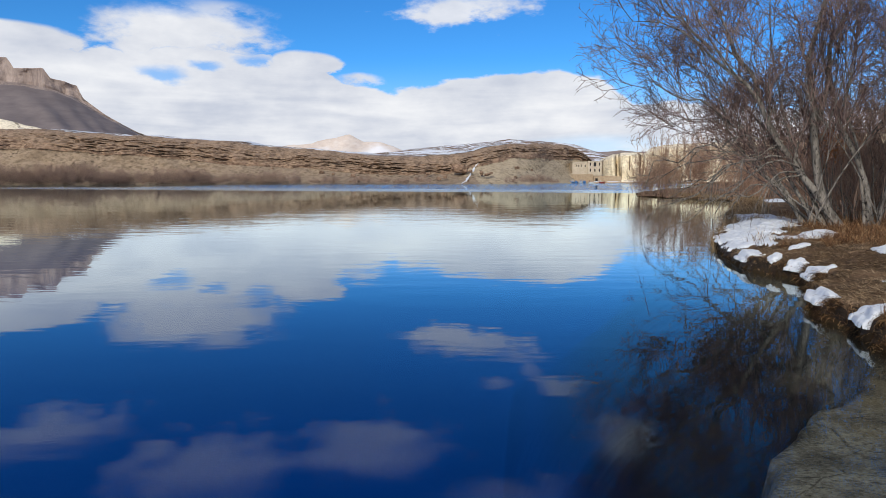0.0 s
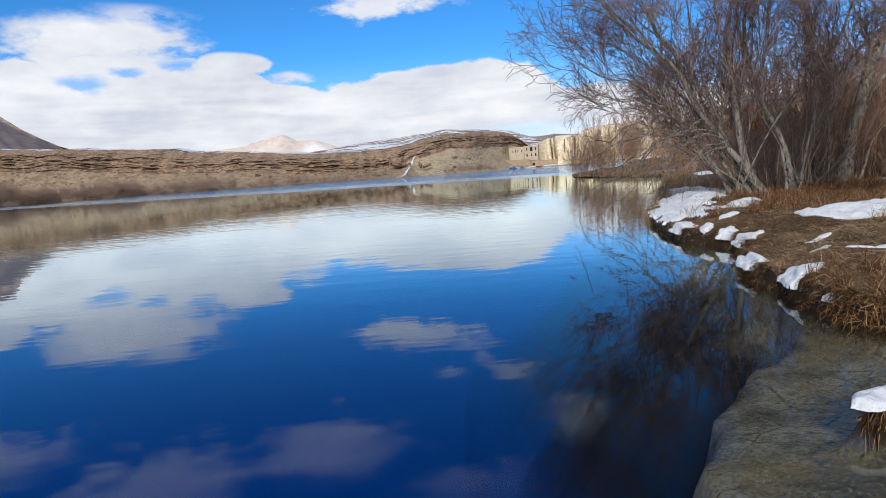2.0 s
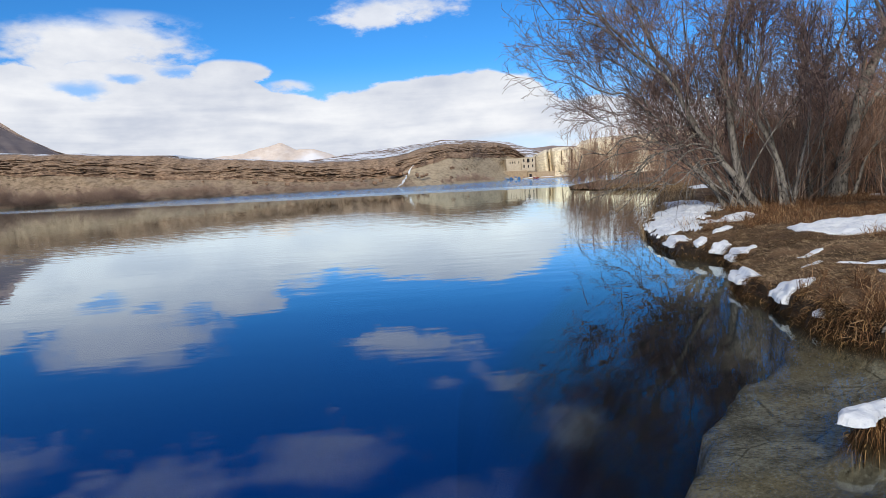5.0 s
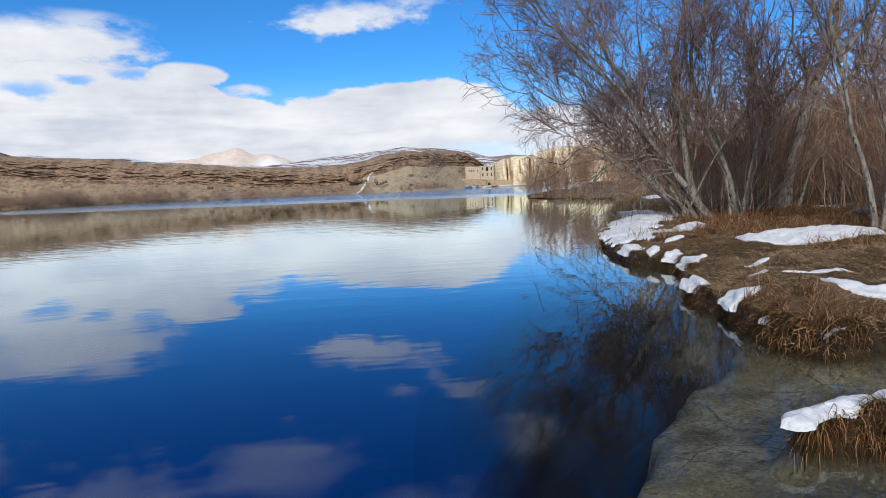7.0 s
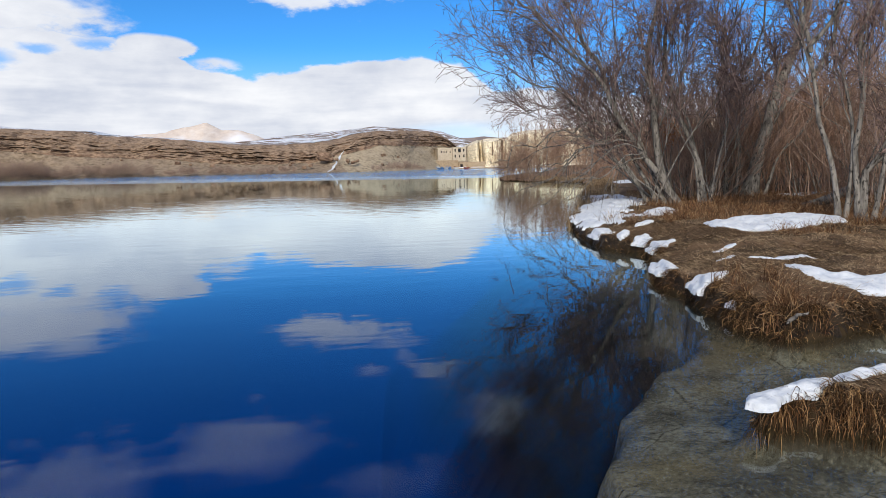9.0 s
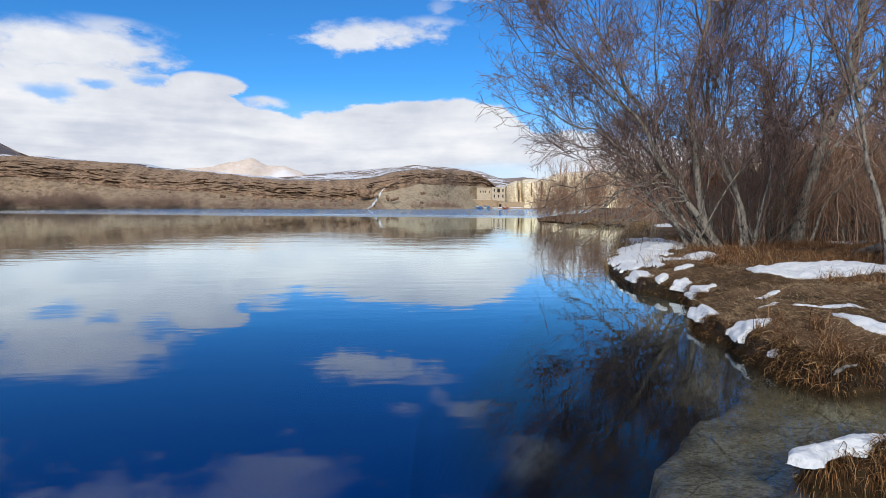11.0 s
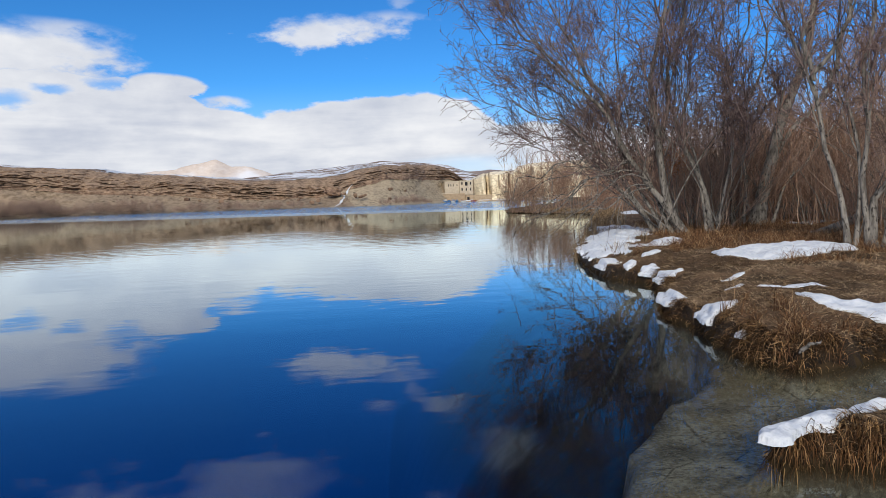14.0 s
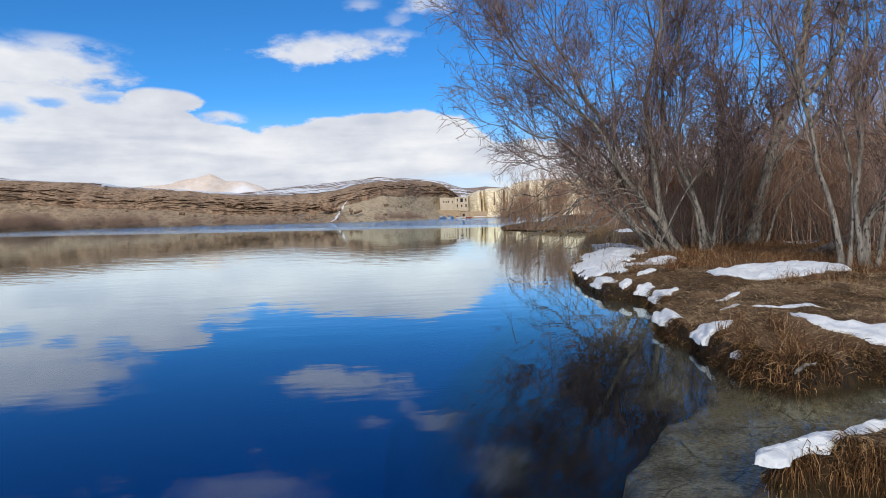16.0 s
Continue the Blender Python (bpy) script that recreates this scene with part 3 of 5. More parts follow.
def rim_snow(x0, x1, ra, rb, seed):
    """A ragged snow streak lying along the cliff's rim, between two rows of its mesh."""
    xs = np.arange(x0, x1, 0.4)
    taper = np.sin(np.pi * np.clip((xs - x0 + 0.3) / (x1 - x0 + 0.6), 0, 1)) ** 0.5
    mid_r = (ra + rb) / 2 + 2.0 * fbm(xs * 0.25, xs * 0, 3, seed)
    half = (rb - ra) / 2 * taper * (0.55 + 0.6 * np.abs(fbm(xs * 0.6, xs * 0 + 3, 3, seed)))
    sheet = []
    for f in np.linspace(-1, 1, 7):
        r = np.clip(mid_r + half * f, 0, len(G) - 1.01)
        k = r.astype(int)
        c = np.clip(((xs - cols[0]) / 0.5).astype(int), 0, len(cols) - 1)
        w = (r - k)[:, None]
        sheet.append(G[k, c] * (1 - w) + G[k + 1, c] * w + np.array([0, -0.25, 0.16]))
    return tagged(mesh_from("snow_patch", np.concatenate(sheet), grid_faces(7, len(xs)), mat_snow), "old snow streak along the cliff rim", "snow", "snow on the cliff rim")


for i, (x0, x1, ra, rb) in enumerate(((-1, 8, 104, 110), (8.5, 17, 105, 113), (14, 27, 107, 114), (-8, -3, 107, 111), (-74, -63, 108, 114), (-128, -118, 108, 112))):
    rim_snow(x0, x1, ra, rb, 150 + i)

# cream limestone cliff beyond the buildings, curving round behind the trees
path = np.array([(71, 340), (73, 322), (77, 312), (82, 310), (92, 310), (95.5, 313), (100, 310), (112, 311), (150, 302), (200, 275), (235, 225), (260, 150), (270, 60)], float)
run = np.concatenate([[0], np.cumsum(np.hypot(*np.diff(path, axis=0).T))])
u = np.arange(0, run[-1], 0.5)
px_, py_ = np.interp(u, run, path[:, 0]), np.interp(u, run, path[:, 1])
away = np.hypot(px_, py_)
nx_, ny_ = px_ / away, py_ / away
high = profile(px_, [(71, 8), (74, 11.5), (77, 13.4), (82, 14.4), (91, 14.6), (95, 17.2), (108, 18.6), (150, 20), (200, 25), (235, 28), (270, 30)]) + 0.5 * fbm(u * 0.13, u * 0, 4, 51)
rows = []
for q in np.linspace(-0.05, 1, 40):
    flute = 1.8 * np.abs(fbm(u * 0.11, u * 0 + q * 0.3, 4, 53)) + 0.5 * fbm(u * 0.6, u * 0 + q * 1.5, 3, 54) + 9.0 * np.exp(-((px_ - 79.8 + 0.8 * q) / 0.8) ** 2) * smooth(.0, .15, q) + 4.0 * np.exp(-((px_ - 89.6 - 0.6 * q) / 1.0) ** 2) * smooth(.1, .3, q)
    lean = 5.0 * smooth(0.80, 1.0, q) ** 2 - 3.0 * smooth(0.10, 0, q)
    rows.append((flute * 1.2 + lean, high * (q - 0.05 * smooth(.8, 1, q))))
for q in (0.1, 0.3, 0.6, 1.0):
    rows.append((rows[39][0] + 2 + 40 * q, high * (1 - 0.05) + 0.8 * smooth(0, .3, q) - 2 * q))
V = np.stack([np.stack([px_ + nx_ * o, py_ + ny_ * o, z], -1) for o, z in rows]).reshape(-1, 3)
fq = np.repeat(np.linspace(-0.05, 1.05, len(rows) - 1), len(u) - 1)
fx = V[grid_faces(len(rows), len(u))][:, :, 0].mean(1) + 0.5 * fbm(fq * 4, fq * 0, 3, 57)
# dark stained strips; along the slots they also paint in the slots' shade
dark = ((np.abs(fx - 79.7) < 0.55 * smooth(0.1, 0.3, fq)) & (fq < 0.86)) | ((np.abs(fx - 89.8) < 1.1 * smooth(0.1, 0.5, fq)) & (fq < 0.93)) | ((np.abs(fx - 84.6) < 0.3) & (fq > 0.35) & (fq < 0.8))
mat_stain_shade = mottled("dark stain and slot shade on limestone", (0.10, 0.07, 0.045), (0.24, 0.17, 0.10), 0.8, 0.9, 0.1)
tagged(mesh_from("limestone_cliff", V, grid_faces(len(rows), len(u)), [mat_cream, mat_stain_shade], dark),
               "sunlit cream limestone cliff with dark vertical stains and painted slot shade", "cliff", kind="structure")

# table mountain
cols = np.arange(-1500, -330, 5.0)
crest = profile(cols, [(-1500, 190), (-680, 188), (-664, 187), (-655, 171), (-610, 170), (-600, 156), (-560, 145), (-552, 126), (-520, 100), (-470, 74), (-400, 50), (-330, 24)])
foot = profile(cols, [(-1500, 148), (-670, 150), (-640, 147), (-600, 138), (-570, 127), (-552, 117), (-520, 96), (-470, 70), (-400, 46), (-330, 20)])
rows = [(640 + 0 * cols, 0 * cols - 5)]
for q in np.linspace(0, 1, 40):
    spur = sum(h * np.exp(-((cols - x0 - 150 * (1 - q)) / w) ** 2) for x0, h, w in ((-655, 6, 22), (-600, 5, 18), (-562, 4, 14))) * 4 * q * (1 - q)
    rows.append((650 + 400 * q - spur + 14 * fbm(cols * 0.02, cols * 0 + q, 3, 61), foot * (0.16 + 0.84 * q ** 1.35) + 0.8 * spur + 9 * fbm(cols * 0.012 + q, cols * 0 + q * 2, 5, 62) * (1 - 0.6 * q)))
base_y = rows[-1][0]
for q in np.linspace(0, 1, 24)[1:]:
    rows.append((base_y + 8 * q + 34 * np.abs(fbm(cols * 0.022, cols * 0 + q * .3, 4, 63)) + 7 * fbm(cols * 0.09, cols * 0 + q * 2, 4, 64), foot + (crest - foot) * q + 1.2 * fbm(cols * 0.05, cols * 0 + q, 3, 65)))
rows.append((rows[-1][0] + 260, rows[-1][1] + 2))
rows.append((rows[-1][0] + 40, rows[-1][1] * 0))
V = np.stack([np.stack([cols * y / 1060, y, z * (0.4 + 0.6 * y / 1060) if i > 1 else z], -1) for i, (y, z) in enumerate(rows)]).reshape(-1, 3)
F = grid_faces(len(rows), len(cols))
tagged(mesh_from("table_mountain", V, F, [mat_mesa, mat_scree], np.repeat(np.arange(len(rows) - 1) < 39, len(cols) - 1)),
              "grey brown flat-topped mountain with steep scree slopes", "mountain", kind="structure")


def mountain(name, x0, x1, y0, depth, crest_knots, mat, label, seed, step):
    xs = np.arange(x0, x1, step)
    ys = np.linspace(0, 1, 40)
    c = profile(xs, crest_knots)
    v = []
    for q in ys:
        ridge = 1 - abs(q - 0.5) * 2
        z = c * ridge ** 0.9 * (1 + 0.16 * fbm(xs * 9 / (x1 - x0), xs * 0 + q * 4, 5, seed) * (1 - 0.6 * ridge)) - 4 * (1 - ridge)
        v.append(np.stack([xs, np.full_like(xs, y0 + depth * q), z], -1))
    return tagged(mesh_from(name, np.stack(v).reshape(-1, 3), grid_faces(len(ys), len(xs)), mat), label, "mountain", kind="structure")


mountain("distant_mountain", -800, -120, 2200, 800, [(-800, 90), (-640, 118), (-560, 133), (-500, 140), (-400, 161), (-355, 172), (-300, 148), (-230, 138), (-120, 100)], mat_peak,
         "distant pale tan mountain with snow streaks", 71, 8.0)
mountain("distant_ridge", 120, 520, 1100, 400, [(120, 30), (215, 57), (250, 60), (300, 54), (345, 56), (520, 40)], mat_mesa, "distant dark grey brown ridge", 73, 6.0)
mountain("back_plateau", -420, 160, 420, 420, [(-420, 26), (-220, 28), (-90, 22), (-30, 24), (60, 38), (120, 34), (160, 20)], mat_top, "snow-dusted brown plateau behind the cliff", 79, 4.0)
mountain("pale_hill", -420, -215, 400, 120, [(-420, 46), (-300, 42), (-285, 40.5), (-270, 37), (-255, 30), (-215, 10)], mat_cream, "sunlit pale cream hill behind the cliff", 83, 3.0)

# ---- bare trees and shrubs ----
def unit(v):
    return v / np.maximum(np.linalg.norm(v, axis=-1, keepdims=True), 1e-9)


def tubes(P, R, sides):
    """Vertices and faces of tapered tubes along polylines P (n, k, 3) with radii R (n, k)."""
    n, k, _ = P.shape
    T = unit(np.gradient(P, axis=1))
    ref = np.where(np.abs(T[:, :1, 2:3]) > 0.8, np.array([1.0, 0, 0]), np.array([0, 0, 1.0]))
    A = unit(np.cross(T, np.broadcast_to(ref, T.shape)))
    B = np.cross(T, A)
    th = np.arange(sides) * 2 * np.pi / sides
    V = P[:, :, None] + R[:, :, None, None] * (np.cos(th)[:, None] * A[:, :, None] + np.sin(th)[:, None] * B[:, :, None])
    i = np.arange(n * k * sides).reshape(n, k, sides)
    j = np.roll(i, -1, 2)
    F = np.stack([i[:, :-1], j[:, :-1], j[:, 1:], i[:, 1:]], -1).reshape(-1, 4)
    return V.reshape(-1, 3), F


def join(groups):
    Vs, Fs, o = [], [], 0
    for V, F in groups:
        Vs.append(V)
        Fs.append(F + o)
        o += len(V)
    return np.concatenate(Vs), np.concatenate(Fs)


def sprout(P, R, count, u0, u1, length, angle, up, wander, k, thin, tip, g, shrink=0.6):
    """Side shoots on every polyline: count each, between u0 and u1 of its length."""
    n, kk, _ = P.shape
    i = np.repeat(np.arange(n), count)
    u = np.tile((np.arange(count) + 0.5) / count, n) + (g.random(n * count) - 0.5) / count
    u = u0 + (u1 - u0) * u
    s = np.clip(u * (kk - 1), 0, kk - 1.001)
    a = s.astype(int)
    w = (s - a)[:, None]
    pos = P[i, a] * (1 - w) + P[i, a + 1] * w
    tan = unit(P[i, a + 1] - P[i, a])
    r0 = (R[i, a] * (1 - w[:, 0]) + R[i, a + 1] * w[:, 0]) * thin
    side = unit(np.cross(tan, g.normal(size=tan.shape)))
    an = np.radians(angle) * (0.65 + 0.7 * g.random(len(i)))[:, None]
    d = unit(np.cos(an) * tan + np.sin(an) * side + np.array([0, 0, up]))
    L = length * (0.55 + 0.8 * g.random(len(i))) * (1 - shrink * (u - u0) / max(u1 - u0, 1e-6) * 0.6)
    Q = [pos]
    for q in range(k - 1):
        d = unit(d + wander * g.normal(size=d.shape) + np.array([0, 0, up * 0.35]))
        Q.append(Q[-1] + d * (L / (k - 1))[:, None])
    Q = np.stack(Q, 1)
    t = np.linspace(0, 1, k)
    r0 = np.maximum(r0, tip * 1.3)
    RR = r0[:, None] * (1 - t) + np.minimum(tip, r0)[:, None] * t
    return Q, RR


def spline(points, k, jitter, g):
    """A smooth line through guide points, with a little waver."""
    p = np.array(points, float)
    s = np.concatenate([[0], np.cumsum(np.linalg.norm(np.diff(p, axis=0), axis=1))])
    t = np.linspace(0, s[-1], k)
    m = np.gradient(p, s, axis=0)
    i = np.clip(np.searchsorted(s, t, side="right") - 1, 0, len(p) - 2)
    h = (s[i + 1] - s[i])[:, None]
    u = ((t - s[i]) / h[:, 0])[:, None]
    q = (2 * u ** 3 - 3 * u ** 2 + 1) * p[i] + (u ** 3 - 2 * u ** 2 + u) * h * m[i] + (-2 * u ** 3 + 3 * u ** 2) * p[i + 1] + (u ** 3 - u ** 2) * h * m[i + 1]
    t = np.linspace(0, 1, k)[:, None]
    wave = sum(np.sin(2 * np.pi * (f * t + g.random(3))) * g.normal(size=3) for f in (1.3, 2.4, 4.1))
    return q + jitter * (g.normal(size=q.shape) * 0.5 + 1.3 * wave) * np.minimum(t * 2.5, 1)


def bare_tree(label, at, turn, stems, seed, counts=(9, 7, 7, 4), lengths=(2.2, 1.1, 0.6, 0.28), twigs=None, droop=(), up=0.25, whips=2, fan=(-35, 30), reach=7.0):
    """A leafless willow: stems [(radius, [(side, away, up), ...])] in a frame turned by the angle turn, with its shoots."""
    g = np.random.default_rng(seed)
    base = new("willow_tree")
    z0 = float(ground_height(at[0], at[1]))
    base.matrix_world = Matrix.Translation((at[0], at[1], z0)) @ Matrix.Rotation(-radians(turn), 4, "Z")
    k = 16
    P = np.stack([spline(pts, k, 0.045, g) for r, pts in stems])
    R = np.stack([r * (1 - np.linspace(0, 1, k) ** 0.8 * 0.93) for r, pts in stems])
    R[:, 0] *= np.where(P[:, 0, 2] < 0.3, 1.35, 1.0)
    for i in range(len(stems)):
        mesh_from("trunk", *tubes(P[i:i + 1], R[i:i + 1], 9), mat_bark, parent=base)
    w = np.repeat(np.arange(len(stems)), max(whips, 1))[:len(stems) * whips or 1]
    lean = np.radians(g.uniform(fan[0], fan[1], len(w)))
    tall = g.uniform(0.55, 1.0, len(w)) * reach
    d = np.stack([np.sin(lean), 0.25 * g.normal(size=len(w)), np.cos(lean)], -1)
    bend = np.stack([0.05 * np.sign(lean) * g.random(len(w)), 0 * lean, 0.03 - 0.05 * g.random(len(w))], -1)
    Q = [P[w, 0] + np.array([0.30, 0.4, 0]) * g.normal(size=(len(w), 3))]
    for q in range(11):
        d = unit(d + 0.05 * g.normal(size=d.shape) + bend)
        Q.append(Q[-1] + d * (tall / 11)[:, None])
    PW = np.stack(Q, 1)
    RW = g.uniform(0.014, 0.034, len(w))[:, None] * (1 - 0.9 * np.linspace(0, 1, 12))
    for i in range(len(w)):
        mesh_from("stem", *tubes(PW[i:i + 1], RW[i:i + 1], 6), mat_bark, parent=base)
    P1, R1 = sprout(P, R, counts[0], 0.22, 0.98, lengths[0], 33, up, 0.06, 10, 0.55, 0.008, g)
    if whips:
        PV, RV = sprout(PW, RW, 4, 0.3, 1.0, lengths[0] * 0.7, 30, up, 0.06, 10, 0.55, 0.008, g)
        P1, R1 = np.concatenate([P1, PV]), np.concatenate([R1, RV])
    P2, R2 = sprout(P1, R1, counts[1], 0.15, 1.0, lengths[1], 37, up * 0.4, 0.11, 7, 0.65, 0.0066, g)
    Pt, Rt = sprout(P[:, 6:], R[:, 6:], 3, 0.1, 1.0, lengths[1] * 1.2, 45, up, 0.12, 7, 0.4, 0.0072, g)
    P2, R2 = np.concatenate([P2, Pt]), np.concatenate([R2, Rt])
    P3, R3 = sprout(P2, R2, counts[2], 0.1, 1.0, lengths[2], 42, up * 0.1, 0.17, 5, 0.7, 0.0054, g)
    P4, R4 = sprout(P3, R3, counts[3], 0.15, 1.0, lengths[3], 46, up * 0.1, 0.18, 4, 0.85, 0.0044, g)
    for i in range(len(P1)):
        mesh_from("branch", *tubes(P1[i:i + 1], R1[i:i + 1], 6), mat_bark, parent=base)
    mesh_from("crown", *join([tubes(P2, R2, 4), tubes(P3, R3, 3), tubes(P4, R4, 3)]), twigs or mat_twig, parent=base)
    for p in droop:
        D = np.stack([spline(p, 14, 0.05, g)])
        RD = np.linspace(0.022, 0.007, 14)[None] * (0.7 + 0.6 * g.random())
        E1, S1 = sprout(D, RD, 7, 0.2, 1.0, 1.1, 32, -0.10, 0.10, 7, 0.7, 0.005, g)
        E2, S2 = sprout(E1, S1, 3, 0.2, 1.0, 0.5, 38, -0.1, 0.12, 4, 0.7, 0.004, g)
        mesh_from("dead_branch", *join([tubes(D, RD, 5), tubes(E1, S1, 4), tubes(E2, S2, 3)]), mat_bark, parent=base)
    return tagged(base, label, "tree")


def leaf_cluster(parent, at, size, count, seed):
    """Curled dead leaves still hanging among the shoots."""
    g = np.random.default_rng(seed)
    c = np.array(at) + g.normal(size=(count, 3)) * np.array(size)
    a, b = unit(g.normal(size=(count, 3))), unit(g.normal(size=(count, 3)))
    n = unit(np.cross(a, b))
    L = g.uniform(0.03, 0.06, count)[:, None]
    V = np.stack([c - a * L, c + n * L * 0.35 + b * L * 0.1, c + a * L, c - n * L * 0.35 + b * L * 0.1], 1)
    return mesh_from("foliage", V.reshape(-1, 3), np.arange(count * 4).reshape(-1, 4), mat_leaf, smooth=False, parent=parent)


def flat_stem(r, pts, away=0.0, bow=0.0):
    """A stem from (side, up) guide points; away sets how far it leans from the viewer at its tip."""
    n = len(pts) - 1
    return (r, [(s, away * i / n + bow * math.sin(math.pi * i / n), z) for i, (s, z) in enumerate(pts)])


WA = (10.05, 17.5)
willow = bare_tree("large bare multi-stemmed willow with pale grey trunks leaning over the water", WA, 29.6, [
    flat_stem(0.135, [(0.16, -0.1), (-0.22, 0.68), (-0.33, 1.1), (-0.34, 1.47), (-0.54, 1.9), (-0.61, 2.6), (-0.71, 3.92), (-0.58, 4.8), (-0.45, 6.0), (-0.3, 9.5)], -0.3),
    flat_stem(0.085, [(-0.56, 2.2), (-0.40, 3.2), (-0.22, 4.3), (-0.02, 5.5), (0.17, 6.8), (0.5, 9.5)], 0.3),
    flat_stem(0.110, [(0.05, -0.1), (-0.20, 0.6), (-0.59, 1.07), (-0.95, 1.65), (-1.43, 2.36), (-1.82, 3.02), (-2.14, 3.6), (-2.7, 4.2), (-3.25, 4.85), (-3.81, 5.25), (-4.6, 5.48), (-5.4, 5.45)], -0.9),
    flat_stem(0.050, [(-3.1, 4.70), (-3.6, 5.3), (-4.15, 5.85), (-4.67, 6.4), (-5.6, 7.3)], -0.9),
    flat_stem(0.075, [(-1.40, 2.34), (-1.87, 3.2), (-2.03, 3.96), (-2.48, 4.63), (-2.98, 5.42), (-3.3, 6.5), (-3.9, 8.6)], 0.2),
    flat_stem(0.080, [(-0.60, -0.1), (-0.98, 0.6), (-1.36, 1.08), (-2.05, 2.19), (-2.7, 2.95), (-3.48, 3.44), (-4.09, 3.65), (-4.8, 3.7), (-5.4, 3.6)], -0.6, 0.3),
    flat_stem(0.055, [(-0.50, -0.1), (-1.17, 0.97), (-1.81, 1.86), (-2.7, 2.7), (-3.7, 2.9), (-4.6, 2.7)], 0.6),
    flat_stem(0.060, [(-0.35, -0.1), (-1.0, 1.2), (-1.7, 2.5), (-2.6, 3.6), (-3.7, 4.35), (-4.6, 4.6), (-5.4, 4.65)], 0.9, 0.4),
    flat_stem(0.048, [(-0.2, -0.1), (-0.75, 1.4), (-1.25, 2.9), (-1.6, 4.2), (-1.75, 5.6), (-1.7, 7.0), (-1.6, 9.2)], 1.1),
    flat_stem(0.045, [(-0.1, -0.1), (-0.9, 1.7), (-1.9, 3.6), (-3.0, 5.4), (-3.9, 6.8), (-4.8, 8.0)], 1.6, 0.4),
    flat_stem(0.085, [(0.85, -0.1), (0.75, 0.6), (0.66, 1.3), (0.39, 2.0), (0.04, 2.55), (-0.3, 3.4), (-0.47, 4.36), (-0.39, 5.55), (-0.2, 8.6)], 1.0),
    flat_stem(0.050, [(0.70, -0.1), (0.60, 1.0), (0.42, 2.1), (0.20, 3.3), (0.30, 4.8), (0.55, 6.4), (0.8, 8.8)], 1.4),
    flat_stem(0.045, [(0.95, -0.1), (1.15, 1.2), (1.32, 2.6), (1.45, 4.3), (1.75, 6.2), (2.1, 8.8)], 1.2),
], 11, counts=(9, 6, 5, 3), lengths=(2.2, 1.3, 0.75, 0.36), whips=1, fan=(-50, 18), reach=6.0, droop=[
    [(-0.95, -0.1, 1.75), (-1.5, -0.5, 1.85), (-2.6, -0.7, 1.35), (-3.6, -0.9, 0.75), (-4.6, -1.0, 0.05)],
    [(-0.85, -0.2, 1.55), (-1.3, -0.8, 1.7), (-2.3, -1.3, 1.0), (-3.3, -1.7, 0.2), (-4.2, -2.0, -0.25)],
    [(-1.15, -0.1, 2.1), (-1.6, -0.3, 2.0), (-2.9, -0.4, 1.4), (-3.9, -0.5, 0.7)],
    [(-0.75, -0.2, 1.35), (-1.2, -0.7, 1.25), (-2.0, -1.1, 0.8), (-2.8, -1.5, 0.2)],
    [(-1, 0, 2), (-2.0, 0.4, 2.1), (-3.6, 0.6, 1.7), (-4.6, 0.7, 1.2)],
    [(-1.25, -0.2, 2.25), (-1.8, -0.9, 1.8), (-2.4, -1.2, 1.4), (-3.4, -1.6, 0.9)],
    [(-0.8, -0.3, 1.45), (-1.3, -1.0, 1.3), (-2.4, -1.6, 0.6), (-3.2, -2.2, -0.1)],
    [(-1.35, -0.1, 2.4), (-2.2, -0.5, 2.3), (-3.8, -0.8, 1.8), (-5.0, -1.0, 1.2)]])

tagged(leaf_cluster(willow, (-0.13, 1.5, 2.15), (0.20, 0.2, 0.26), 420, 3), "rust-coloured dead leaves", kind="stuff")

bare_tree("bare old willow with one thick pale trunk leaning over thicket", (13.87, 19.6), 35.1, [
    flat_stem(0.235, [(0.01, -0.1), (0.26, 1.28), (0.56, 2.5), (0.91, 3.59), (1.32, 4.88), (1.55, 5.94), (1.62, 7.84), (1.72, 11.84)], 0.3),
    flat_stem(0.09, [(0.5, 2.07), (1.02, 2.96), (1.64, 3.59), (2.26, 4.81), (2.49, 6.59), (2.85, 10.59)], 0.6),
    flat_stem(0.07, [(-0.64, -0.1), (-0.68, 1.33), (-1.08, 2.9), (-0.81, 4.55), (-1.13, 7.16), (-1.47, 11.16)], 0.6),
    flat_stem(0.065, [(-0.4, -0.1), (-0.26, 1.43), (-0.36, 3.25), (0.14, 5.14), (0.06, 7.87), (-0.02, 11.87)], 1.2),
    flat_stem(0.06, [(0.42, -0.1), (0.89, 1.24), (1.81, 2.55), (2.6, 3.6), (3.38, 5.11)], 1),
], 17, counts=(8, 6, 5, 2), lengths=(2.0, 1.3, 0.75, 0.36), twigs=mat_red, whips=1, fan=(-35, 35), reach=6.5)

